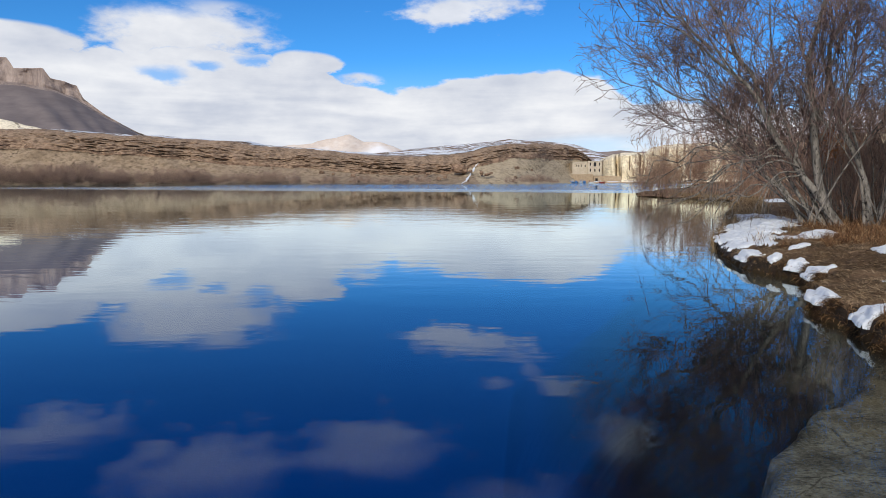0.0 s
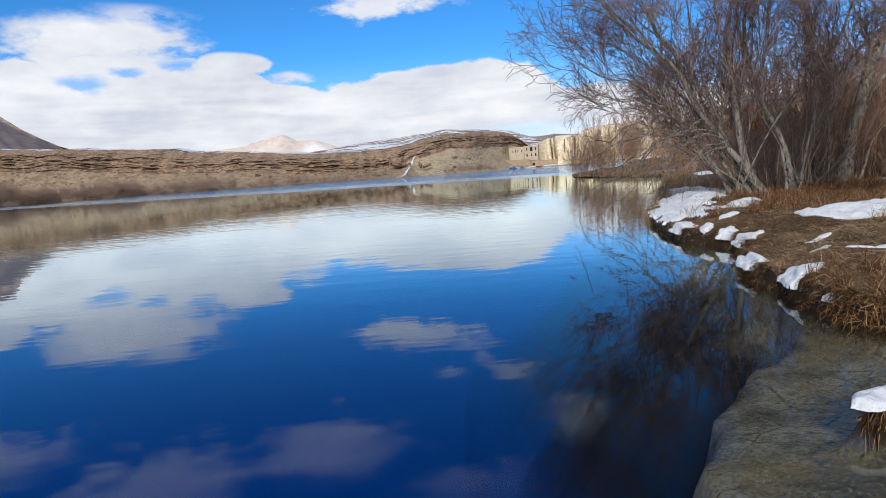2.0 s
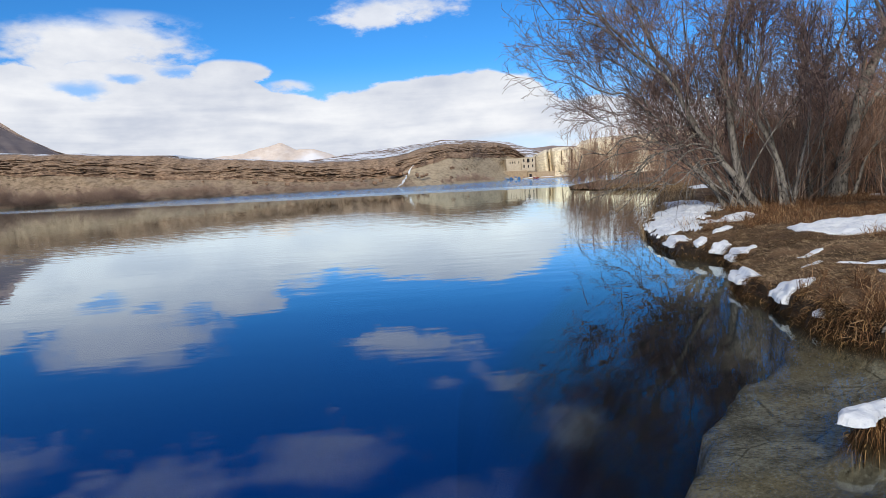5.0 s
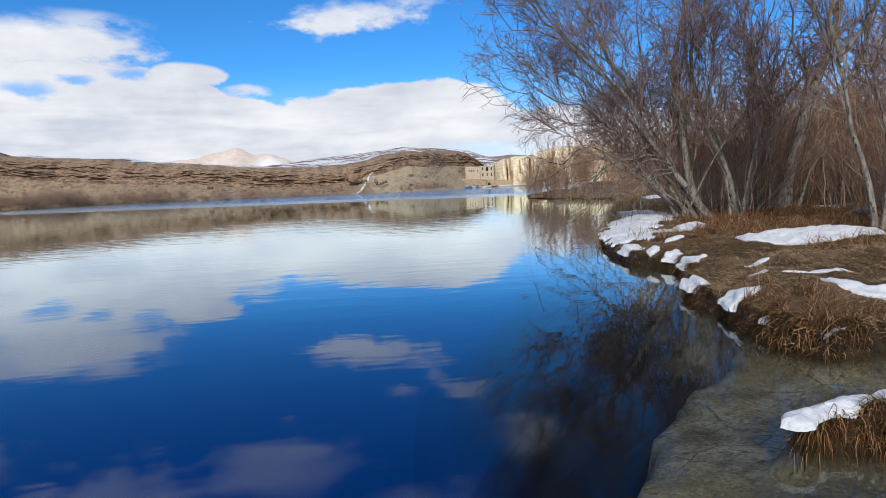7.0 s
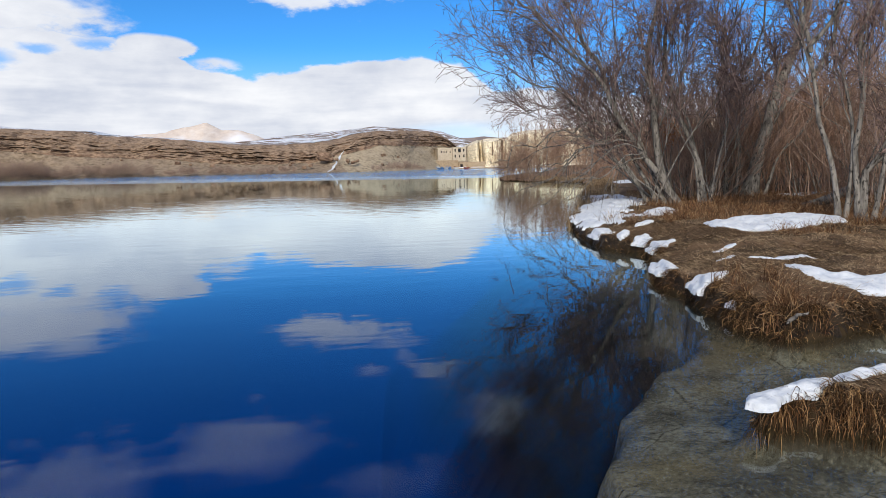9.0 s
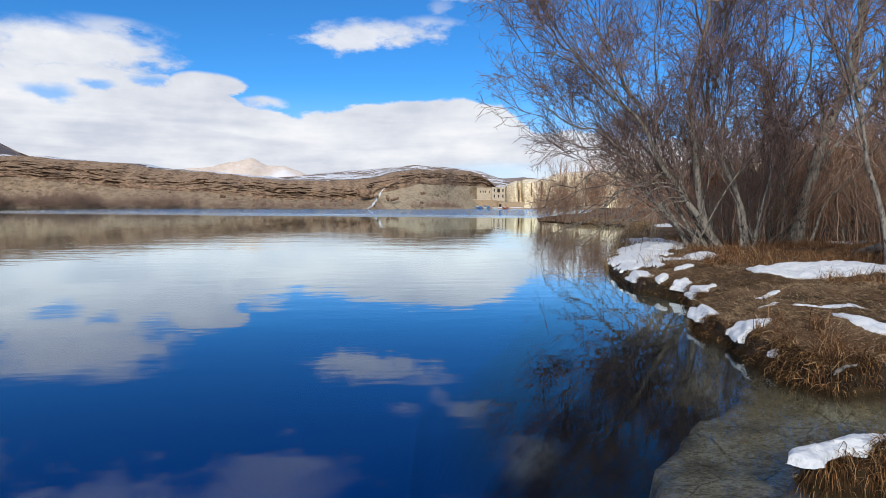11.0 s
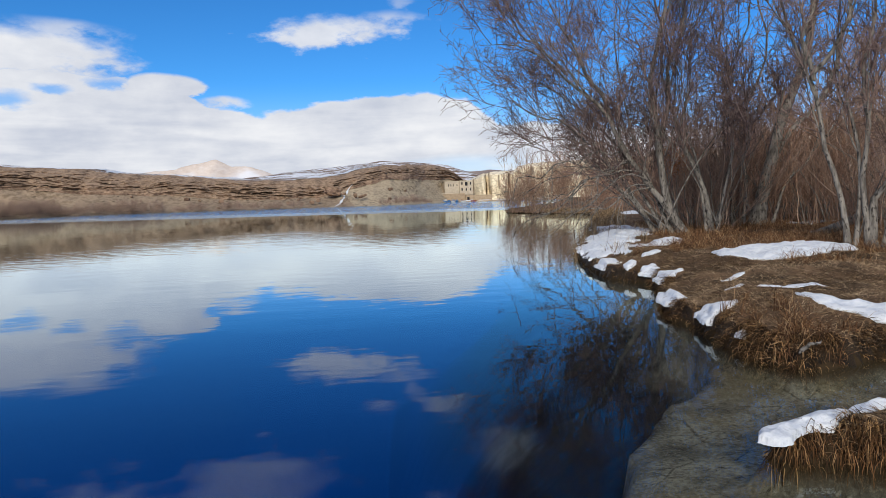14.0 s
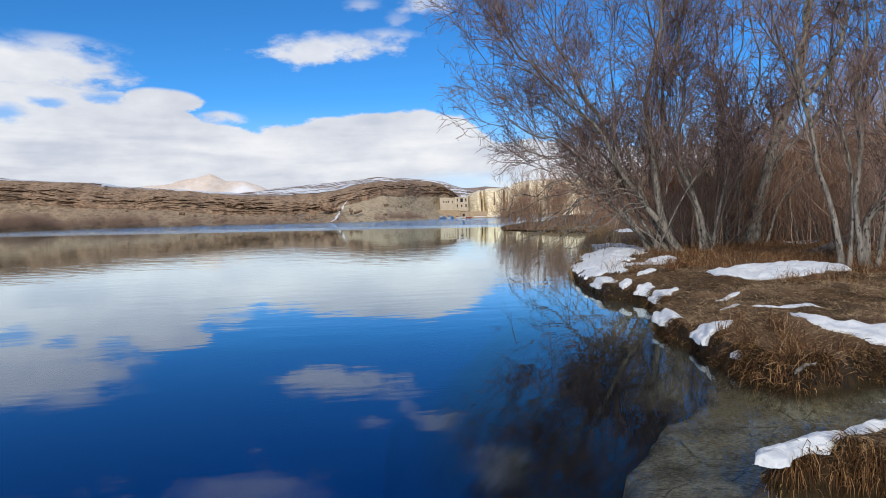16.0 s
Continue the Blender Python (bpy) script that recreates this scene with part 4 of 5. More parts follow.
bare_tree("bare willow cluster with scarred pale trunks beside snow patch", (10.3, 11.35), 42.0, [
    flat_stem(0.062, [(-0.19, -0.1), (-0.36, 1.02), (-0.59, 2.2), (-0.83, 3.3), (-1.17, 4.13), (-1.49, 5.12), (-2.03, 7.52)], 0.2),
    flat_stem(0.05, [(-0.81, 3.24), (-0.93, 3.85), (-0.91, 4.47), (-0.86, 5.32), (-0.76, 7.72)], 0.3),
    flat_stem(0.05, [(-0.85, 3.36), (-0.44, 3.82), (-0.31, 4.37), (-0.24, 5.07), (-0.07, 7.47)], -0.2),
    flat_stem(0.066, [(0.14, -0.1), (0.04, 0.93), (0.05, 1.91), (0.11, 3.04), (0.15, 4.97), (0.18, 7.37)], 0.3),
    flat_stem(0.095, [(0.23, -0.1), (0.16, 0.69), (0.43, 1.21), (0.7, 1.56), (1.18, 2.19), (1.48, 3.24)], 0.4),
    flat_stem(0.048, [(-0.09, -0.1), (-0.03, 1.16), (-0.16, 2.33), (-0.36, 3.53), (-0.36, 5.19), (-0.36, 7.59)], 0.8),
    flat_stem(0.05, [(0.36, -0.1), (0.49, 0.91), (0.62, 2.23), (0.71, 3.68), (0.74, 4.82), (0.78, 7.22)], 0.2),
    flat_stem(0.05, [(0.46, -0.1), (0.75, 0.74), (1.13, 1.46), (1.38, 2.56)], 0.6),
], 23, counts=(9, 6, 5, 3), lengths=(1.6, 1.0, 0.55, 0.28), whips=0, fan=(-10, 30), reach=5.0)

log = new("fallen_log")
p = np.array([spline([(-0.1, 0, -0.04), (0.5, 0, 0.22), (1.25, 0, 0.62)], 10, 0.01, rng)])
mesh_from("trunk", *tubes(p, np.linspace(0.12, 0.10, 10)[None], 9), mat_bark, parent=log)
log.matrix_world = Matrix.Translation((12.0, 14.6, float(ground_height(12.0, 14.6)))) @ Matrix.Rotation(-radians(42), 4, "Z")
tagged(log, "grey leaning dead log on dry grass", "log")


def shrub_parts(seed, stems, height, spread, mat, subs=9, twigs=5, fine=0.004, sub_len=0.9, twig_len=0.42, k=9, up=0.45, lean_most=0.36, wander=0.07, stout=1.0):
    g = np.random.default_rng(seed)
    a = g.random(stems) * 2 * np.pi
    r = np.sqrt(g.random(stems)) * spread * 0.35
    lean = 0.08 + lean_most * g.random(stems)
    h = height * (0.55 + 0.5 * g.random(stems))
    P = [np.stack([np.cos(a) * r, np.sin(a) * r, np.full(stems, -0.05)], -1)]
    d = unit(np.stack([np.cos(a + g.normal(size=stems) * 0.5) * lean, np.sin(a + g.normal(size=stems) * 0.5) * lean, np.ones(stems)], -1))
    for i in range(k - 1):
        d = unit(d + wander * g.normal(size=d.shape))
        P.append(P[-1] + d * (h / (k - 1))[:, None])
    P = np.stack(P, 1)
    R = stout * (0.006 + 0.012 * g.random(stems))[:, None] * (height / 4.5) * (1 - 0.85 * np.linspace(0, 1, k))
    A, RA = sprout(P, R, subs, 0.2, 1.0, sub_len, 36, up, 0.14, 5, 0.6, fine, g)
    B, RB = sprout(A, RA, twigs, 0.15, 1.0, twig_len, 42, up * 0.4, 0.12, 3, 0.7, fine * 0.8, g)
    big = min(stems, 14)
    return [tubes(P[i:i + 1], R[i:i + 1], 4) for i in range(big)], join([tubes(P[big:], R[big:], 4), tubes(A, RA, 3), tubes(B, RB, 3)]), mat


def shrub(label, at, scale, turn, source, name="willow_shrub", group="", stem_mat=None):
    single, rest, mat = source
    base = new(name)
    for VF in single:
        mesh_from("stem", *VF, stem_mat or mat, parent=base)
    mesh_from("crown", *rest, mat, parent=base)
    base.matrix_world = pose(at[0], at[1], float(ground_height(at[0], at[1])) - 0.03, 0, 0, turn) @ Matrix.Scale(scale, 4)
    return tagged(base, label, "shrub", group)


def shrub_copies(first, places, z=None):
    for x, y, sc, turn in places:
        zz = float(ground_height(x, y)) - 0.03 if z is None else z(x, y)
        c = copy_thing(first, pose(x, y, zz, 0, 0, turn))
        c.scale = (sc, sc, sc)


thick = "thicket of thin bare red-brown willow shoots behind trunks"
one = shrub(thick, (15.4, 23.2), 1.0, 20, shrub_parts(31, 34, 5.0, 4.2, mat_red, 7, 3, 0.0075, 1.2, 0.6, up=0.3, lean_most=0.6, wander=0.11), group="willow thicket")
two = shrub("thicket of thin bare grey-brown willow shoots", (18.2, 21.2), 1.05, 75, shrub_parts(32, 26, 5.6, 4.4, mat_tan, 7, 3, 0.0075, 1.3, 0.6, up=0.3, lean_most=0.65, wander=0.11, stout=2.0), group="willow thicket", stem_mat=mat_bark)
g = np.random.default_rng(5)
spots = []
for i in range(8):
    t_ = (i + 0.5) / 8
    a_ = radians(30 + 25 * t_)
    for ring in (0, 1):
        rr = (27.5 + 6.5 * ring) - 2.5 * t_ + g.normal() * 0.8
        spots.append((math.sin(a_) * rr, math.cos(a_) * rr, (0.65 + 0.45 * g.random()) * (1.0 + 0.3 * ring), g.random() * 360))
shrub_copies(one, spots[0::2])
shrub_copies(two, spots[1::2])
shrub_copies(one, [(12.3, 20.6, 0.62, 15), (13.6, 21.4, 0.6, 140), (15.6, 20.6, 0.6, 250), (12.4, 13.2, 0.45, 60)])
shrub_copies(two, [(11.7, 18.8, 0.55, 270), (15.8, 18.6, 0.6, 170), (16.4, 17.0, 0.62, 60), (15.3, 15.6, 0.5, 230), (12.0, 19.9, 0.6, 310), (13.0, 20.4, 0.6, 95)])

shrub_copies(two, [(17.6, 16.4, 1.25, 110)])

bush = shrub("rust-brown bare willow bush on the low spit", (20.1, 58.0), 1.0, 0, shrub_parts(35, 70, 5.6, 5.5, mat_red, 8, 4, 0.008, 1.2, 0.6), group="bushes on the spit")
shrub_copies(bush, [(19.0, 65.0, 0.5, 20), (19.4, 62.4, 0.7, 110), (23.4, 58.5, 1.0, 70), (26.4, 56.5, 1.0, 160), (20.2, 60.5, 0.62, 250), (24.5, 52, 0.75, 300), (29.5, 54, 1.0, 30), (20.5, 46, 0.6, 200), (24.5, 44, 0.8, 130), (20, 36, 0.6, 90), (17, 29, 0.55, 10), (22.5, 30.5, 0.8, 220), (28, 38, 0.9, 280), (20.5, 32, 0.9, 40), (24, 29.5, 0.95, 110), (27.5, 27, 0.9, 190), (30.5, 24, 1.0, 260), (32, 20.5, 0.95, 330), (33, 29, 1.1, 75), (36, 23, 1.1, 15)])

# brush along the far shore
low = shrub_parts(37, 46, 3.6, 8.5, mat_tan, 8, 5, 0.011, 1.5, 0.9, 6, up=0.2, lean_most=0.9, wander=0.12)
brush = shrub("hazy grey-brown bare brush at the foot of the cliff", (-100, 210), 1.0, 0, low, "shore_shrub", "brush on the far shore")
brush.matrix_world = pose(-100, 208.5, 0.1)
g = np.random.default_rng(6)
spots = []
for i in range(58):
    x = -185 + 178 * (i + 1.6 * g.random()) / 58
    spots.append((x, float(profile(x, [(-330, 205), (-120, 208), (0, 214)])) - 3.5 + 4.5 * g.random(), (0.45 + 0.85 * g.random()) * float(profile(x, [(-190, 1.5), (-100, 1.25), (-60, 0.85), (-10, 0.5)])), g.random() * 360))
for x, sc in ((22, 0.55), (27, 0.7), (31, 0.8), (34, 0.6), (38, 0.4)):
    spots.append((x, float(profile(x, [(0, 214), (20, 217), (36, 226), (44, 248)])) + 1 + 2 * g.random(), sc, g.random() * 360))
shrub_copies(brush, spots, lambda x, y: 0.1)


# ---- snow ----
SNOW = []


def snow_patch(label, outline, thick, step=0.045, ragged=0.10, seed=0, over=0.03, low=0.21):
    """A draped sheet of old snow with rounded, ragged edges."""
    SNOW.append(outline)
    o = np.array(outline)
    lo, hi = o.min(0) - 0.3, o.max(0) + 0.3
    xs, ys = np.arange(lo[0], hi[0], step), np.arange(lo[1], hi[1], step)
    x, y = np.meshgrid(xs, ys)
    d = np.where(inside(x, y, outline), 1, -1) * seg_distance(x, y, outline, True) + ragged * (fbm(x * 3.1, y * 3.1, 4, 90 + seed) + (0.35 if step < 0.03 else 0.12) * fbm(x * 11, y * 11, 3, 91 + seed))
    d = np.minimum(d, shore_distance(x, y) + over + (0.04 if step < 0.03 else 0.02) * fbm(x * 9, y * 9, 3, 93 + seed))
    gy_, gx_ = np.gradient(d, step)
    gl = np.maximum(gx_ ** 2 + gy_ ** 2, 0.2)
    pull = np.where((d < 0) & (d > -1.6 * step), -d / gl, 0)
    x, y = x + np.clip(gx_ * pull, -step, step), y + np.clip(gy_ * pull, -step, step)
    d = np.where(d < 0, np.where(d > -1.6 * step, 0, d), d)
    soft = smooth(0, 0.55, d) * 0.45 + 0.55 * np.sqrt(np.clip(d / 0.09, 0, 1))
    z = np.maximum(ground_height(x, y), low * (thick > 0.05)) + thick * soft * (1 + 0.35 * fbm(x * 2, y * 2, 3, 95 + seed)) + (0.012 + 0.25 * min(thick, 0.08)) * fbm(x * 9, y * 9, 4, 99) * smooth(0, 0.06, d) - 0.035 * (d <= 0)
    F = grid_faces(*x.shape)
    keep = (d.ravel()[F] >= 0).all(1)
    F = F[keep]
    F = pieces(F)[0]
    used, inv = np.unique(F, return_inverse=True)
    V = np.stack([x, y, z], -1).reshape(-1, 3)[used]
    ob = mesh_from("snow_patch", V, inv.reshape(F.shape), mat_snow)
    return tagged(ob, label, "snow", "snow patches on the bank")


def oval(cx, cy, rx, ry, turn, n=14):
    a, c, s = np.arange(n) * 2 * math.pi / n, math.cos(radians(turn)), math.sin(radians(turn))
    return [(cx + c * rx * math.cos(q) - s * ry * math.sin(q), cy + s * rx * math.cos(q) + c * ry * math.sin(q)) for q in a]


snow_patch("broad white snow sheet under the leaning willow", [(8.0, 19.2), (6.2, 15.4), (5.75, 13.7), (6.4, 13.1), (7.2, 14.2), (8.4, 16.6), (9.4, 18.2), (12, 22.5), (13, 27), (11.5, 27), (9.8, 22.4)], 0.06, 0.032, 0.55, 1)
snow_patch("narrow snow strip at the foot of pale trunks", oval(8.3, 15.0, 1.25, 0.28, 48), 0.10, 0.03, 0.12, 2)
snow_patch("long thick snow slab on brown grass", [(7.35, 11.7), (7.1, 10.7), (7.6, 10.2), (8.8, 10.45), (9.9, 10.9), (10.3, 11.7), (9.9, 12.3), (8.9, 12.0), (8.1, 12.1)], 0.095, 0.03, 0.12, 3)
snow_patch("wide flat snow sheet on dark grass", [(5.33, 6.85), (5.48, 6.62), (5.66, 6.3), (6.2, 6.1), (7.2, 5.95), (8.5, 5.95), (8.5, 5.2), (6.2, 5.35), (5.5, 5.75), (5.24, 6.35)], 0.055, 0.03, 0.12, 4)
for i, (cx, cy, rx, ry, turn) in enumerate([(5.72, 12.75, 0.42, 0.20, 100), (5.85, 11.9, 0.22, 0.12, 70), (6.0, 11.35, 0.28, 0.20, 60), (5.75, 10.35, 0.42, 0.24, 80),
                                            (4.78, 8.55, 0.52, 0.17, 78), (4.52, 7.1, 0.40, 0.22, 40), (4.30, 6.2, 0.10, 0.07, 80), (6.5, 12.3, 0.35, 0.10, 30)]):
    snow_patch("small melting snow clump hanging on the bank edge", oval(cx, cy, rx, ry, turn), 0.08, 0.02, 0.15, 10 + i, 0.03, 0.15)
for i, (cx, cy, rx, ry, turn) in enumerate([(5.25, 7.75, 0.14, 0.07, 10), (5.75, 7.35, 0.42, 0.10, -15), (5.9, 8.7, 0.15, 0.06, 0), (5.6, 8.45, 0.12, 0.05, 20)]):
    snow_patch("thin leftover snow scrap on matted grass", oval(cx, cy, rx, ry, turn), 0.03, 0.025, 0.06, 20 + i)
snow_patch("lumpy white snow on the near grass hummock", [(2.54, 3.46), (2.60, 3.53), (2.66, 3.57), (2.86, 3.66), (3.07, 3.72), (3.25, 3.76), (3.33, 3.70), (3.44, 3.76), (3.61, 3.81), (3.79, 3.85), (4.4, 3.92), (4.4, 3.76), (3.8, 3.66), (3.54, 3.61), (3.42, 3.60), (3.30, 3.64), (3.05, 3.48), (2.93, 3.52), (2.78, 3.44), (2.70, 3.38), (2.59, 3.39)], 0.060, 0.012, 0.045, 30, 0.40, 0.20)
snow_patch("snow under the far thicket", oval(17.5, 21, 2.2, 0.8, 20), 0.10, 0.1, 0.3, 31)
snow_patch("snow on the low spit", oval(21.5, 44, 2.5, 0.8, 60), 0.12, 0.12, 0.3, 32)


# ---- dry grass ----
def blades(name, label, x, y, out, length, width, lift, curl, mat, g):
    """Bent grass blades: out is the heading in radians, lift the starting slope, curl how far it bends over."""
    n = len(x)
    z = np.maximum(ground_height(x, y), -0.05)
    hx, hy = np.cos(out), np.sin(out)
    P = [np.stack([x, y, z - 0.01], -1)]
    a = lift
    for i in range(3):
        step = (length / 3)[:, None]
        P.append(P[-1] + step * np.stack([hx * np.cos(a), hy * np.cos(a), np.sin(a)], -1))
        a = a - curl / 2
    P = np.stack(P, 1)
    tw = out + np.pi / 2 + g.normal(size=n) * 0.6
    S = np.stack([np.cos(tw), np.sin(tw), 0.3 * g.normal(size=n)], -1)[:, None] * (width[:, None] * np.array([1.0, 0.9, 0.6, 0.12]))[:, :, None]
    V = np.stack([P - S, P + S], 2)
    i = np.arange(n * 8).reshape(n, 4, 2)
    F = np.stack([i[:, :-1, 0], i[:, :-1, 1], i[:, 1:, 1], i[:, 1:, 0]], -1).reshape(-1, 4)
    return tagged(mesh_from(name, V.reshape(-1, 3), F, mat, smooth=False), label, "grass", kind="stuff")


def outward(x, y):
    e = 0.03
    dx = shore_distance(x + e, y) - shore_distance(x - e, y)
    dy = shore_distance(x, y + e) - shore_distance(x, y - e)
    return np.arctan2(-dy, -dx)


def bare_of_snow(x, y):
    k = np.ones(len(x), bool)
    for o in SNOW:
        k &= ~inside(x, y, o)
    return k


def scatter(n, x0, x1, y0, y1, test, g):
    x, y = g.uniform(x0, x1, n), g.uniform(y0, y1, n)
    k = test(x, y, shore_distance(x, y))
    x, y = x[k], y[k]
    k = bare_of_snow(x, y)
    return x[k], y[k]


g = np.random.default_rng(41)
x, y = scatter(330000, 3.9, 11, 5, 17, lambda x, y, d: (d > 0.05) & (d < 5) & (g.random(len(d)) < np.clip(1.5 - y / 13, 0.25, 1)), g)
x2, y2 = scatter(48000, 2.4, 6.4, 2.6, 4.2, lambda x, y, d: d > 0.03, g)
x, y = np.concatenate([x, x2]), np.concatenate([y, y2])
n_ = len(x)
head = 2.2 + 1.2 * fbm(x * 0.9, y * 0.9, 2, 77) * np.pi + g.normal(size=n_) * 0.7
blades("matted_grass", "flattened matted straw-brown grass covering the bank", x, y, head, g.uniform(0.04, 0.13, n_), g.uniform(0.0018, 0.0045, n_), g.uniform(0.05, 0.7, n_), g.uniform(0.3, 0.9, n_), mat_straw, g)
x, y = g.uniform(2.3, 7, 420000), g.uniform(2.6, 17, 420000)
d_ = shore_distance(x, y)
k = (d_ > -0.01) & (d_ < 0.22) & (g.random(len(x)) < np.clip(1.6 - y / 9, 0.2, 1))
x, y = x[k], y[k]
covered = ~bare_of_snow(x, y)
clump = fbm(x * 3.3, y * 3.3, 2, 66)
k = clump + 0.2 * g.normal(size=len(x)) > -0.02
x, y, clump, covered = x[k], y[k], clump[k], covered[k]
n_ = len(x)
long = g.uniform(0.06, 0.13, n_) + g.uniform(0.02, 0.20, n_) * smooth(0.0, 0.45, clump)
long = long * np.where(y < 4.6, np.where(np.sin(outward(x, y)) > -0.1, 0.3, 0.75), 1.0)
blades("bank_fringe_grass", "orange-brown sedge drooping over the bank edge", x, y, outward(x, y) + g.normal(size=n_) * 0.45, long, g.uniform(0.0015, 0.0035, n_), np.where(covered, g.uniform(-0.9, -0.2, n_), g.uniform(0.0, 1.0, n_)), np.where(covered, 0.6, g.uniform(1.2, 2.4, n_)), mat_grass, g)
# tussocks along the bank and round the trunks
tx_, ty_ = [], []
for cx, cy, num, rad in [(4.55, 5.35, 10, 0.3), (4.4, 6.0, 8, 0.3), (4.6, 6.6, 5, 0.3), (9.0, 14.6, 22, 0.8), (10.3, 15.8, 24, 1.0), (11.3, 14.4, 20, 1.2), (10.4, 11.2, 20, 0.6), (11.6, 12.2, 24, 1.4),
                         (12.6, 16.4, 20, 1.2), (6.6, 12.6, 8, 0.4), (7.4, 13.6, 10, 0.5), (5.0, 5.2, 8, 0.3), (11.2, 9.6, 18, 0.9)]:
    for q in range(num):
        m_ = 46
        ax, ay = cx + g.normal() * rad, cy + g.normal() * rad
        tx_.append(ax + g.normal(size=m_) * 0.05)
        ty_.append(ay + g.normal(size=m_) * 0.05)
x, y = np.concatenate(tx_), np.concatenate(ty_)
k = (shore_distance(x, y) > 0.0) & bare_of_snow(x, y)
x, y = x[k], y[k]
n_ = len(x)
blades("grass_tussocks", "rust and straw coloured dry grass tussocks", x, y, g.uniform(0, 2 * np.pi, n_), g.uniform(0.15, 0.42, n_), g.uniform(0.0018, 0.004, n_), g.uniform(0.5, 1.5, n_), g.uniform(0.5, 1.9, n_), mat_rust, g)
# long sedge clumps hanging over the near hummock
cx_ = np.linspace(2.90, 3.75, 10) + g.normal(size=10) * 0.03
cy_ = np.interp(cx_, [2.77, 2.91, 3.08, 3.32, 3.6, 3.75], [3.53, 3.46, 3.37, 3.22, 2.95, 2.75]) + 0.10
x, y = (np.repeat(c, 75) + g.normal(size=10 * 75) * 0.03 for c in (cx_, cy_))
n_ = len(x)
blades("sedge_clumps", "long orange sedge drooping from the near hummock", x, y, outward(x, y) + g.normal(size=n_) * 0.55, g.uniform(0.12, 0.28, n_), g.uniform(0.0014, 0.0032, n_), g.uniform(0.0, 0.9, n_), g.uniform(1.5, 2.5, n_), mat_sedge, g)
# tall straw where the snow sheet meets the water, and the verge further on
x, y = scatter(420000, 6, 30, 15, 66, lambda x, y, d: (d > -0.1) & (d < 1.6) & (fbm(x * 0.5, y * 0.5, 2, 88) > -0.25), g)
n_ = len(x)
blades("shore_straw", "tall pale straw along the far bank", x, y, g.uniform(0, 2 * np.pi, n_), g.uniform(0.18, 0.55, n_), g.uniform(0.002, 0.005, n_), g.uniform(1.0, 1.5, n_), g.uniform(0.0, 0.9, n_), mat_straw, g)
x, y = scatter(150000, 7, 26, 9, 30, lambda x, y, d: (d > 2) & (fbm(x * 0.8, y * 0.8, 2, 89) > -0.1), g)
n_ = len(x)
blades("thicket_grass", "dry brown grass under the willow thicket", x, y, g.uniform(0, 2 * np.pi, n_), g.uniform(0.12, 0.4, n_), g.uniform(0.002, 0.005, n_), g.uniform(0.3, 1.4, n_), g.uniform(0.3, 1.6, n_), mat_rust, g)

x, y = g.uniform(5.6, 11, 9000), g.uniform(13, 24, 9000)
k = inside(x, y, SNOW[0]) & (fbm(x * 1.4, y * 1.4, 2, 97) > 0.12)
x, y = x[k], y[k]
n_ = len(x)
blades("snow_straw", "thin straw stalks standing through the snow sheet", x, y, g.uniform(0, 2 * np.pi, n_), g.uniform(0.15, 0.45, n_), g.uniform(0.002, 0.004, n_), g.uniform(0.9, 1.5, n_), g.uniform(0.0, 0.8, n_), mat_straw, g)

# ---- the old lodge, boats and boulders on the far shore ----
mat_wall = mottled("weathered pale mud plaster", (0.40, 0.335, 0.255), (0.54, 0.465, 0.365), 0.7, 0.9, 0.02)
mat_dark = mottled("dark window opening", (0.012, 0.012, 0.014), (0.03, 0.03, 0.035), 2.0, 0.4, 0.0)
mat_stone = mottled("tan stone terrace wall", (0.28, 0.21, 0.14), (0.44, 0.34, 0.23), 1.2, 0.9, 0.05)
mat_frame = mottled("pale stone surround", (0.50, 0.43, 0.32), (0.62, 0.54, 0.42), 1.0, 0.8, 0.0)


def block(name, x0, x1, y0, y1, z0, z1, mat, parent=None, bevel=0.04):
    """A box with worn, bevelled edges."""
    bm = bmesh.new()
    bmesh.ops.create_cube(bm, size=1.0, matrix=Matrix.Translation(((x0 + x1) / 2, (y0 + y1) / 2, (z0 + z1) / 2)) @ Matrix.Diagonal((x1 - x0, y1 - y0, z1 - z0, 1)))
    if bevel:
        bmesh.ops.bevel(bm, geom=bm.edges[:], offset=bevel, segments=2, affect="EDGES")
    me = bpy.data.meshes.new(name)
    bm.to_mesh(me)
    bm.free()
    me.materials.append(mat)
    ob = new(name, me)
    if parent:
        ob.parent = parent
    return ob


def house_window(parent, x, y, z, w, h):
    win = block("window", x - w / 2, x + w / 2, y - 0.02, y + 0.15, z, z + h, mat_dark, parent, 0.0)
    t = 0.12
    block("frame", x - w / 2 - t, x - w / 2, y - 0.10, y + 0.1, z - 0.05, z + h + t, mat_frame, win, 0.02)
    block("frame", x + w / 2, x + w / 2 + t, y - 0.10, y + 0.1, z - 0.05, z + h + t, mat_frame, win, 0.02)
    block("frame", x - w / 2, x + w / 2, y - 0.10, y + 0.1, z + h, z + h + t, mat_frame, win, 0.02)
    block("sill", x - w / 2 - 0.15, x + w / 2 + 0.15, y - 0.18, y + 0.1, z - 0.15, z - 0.05, mat_frame, win, 0.02)
    return win


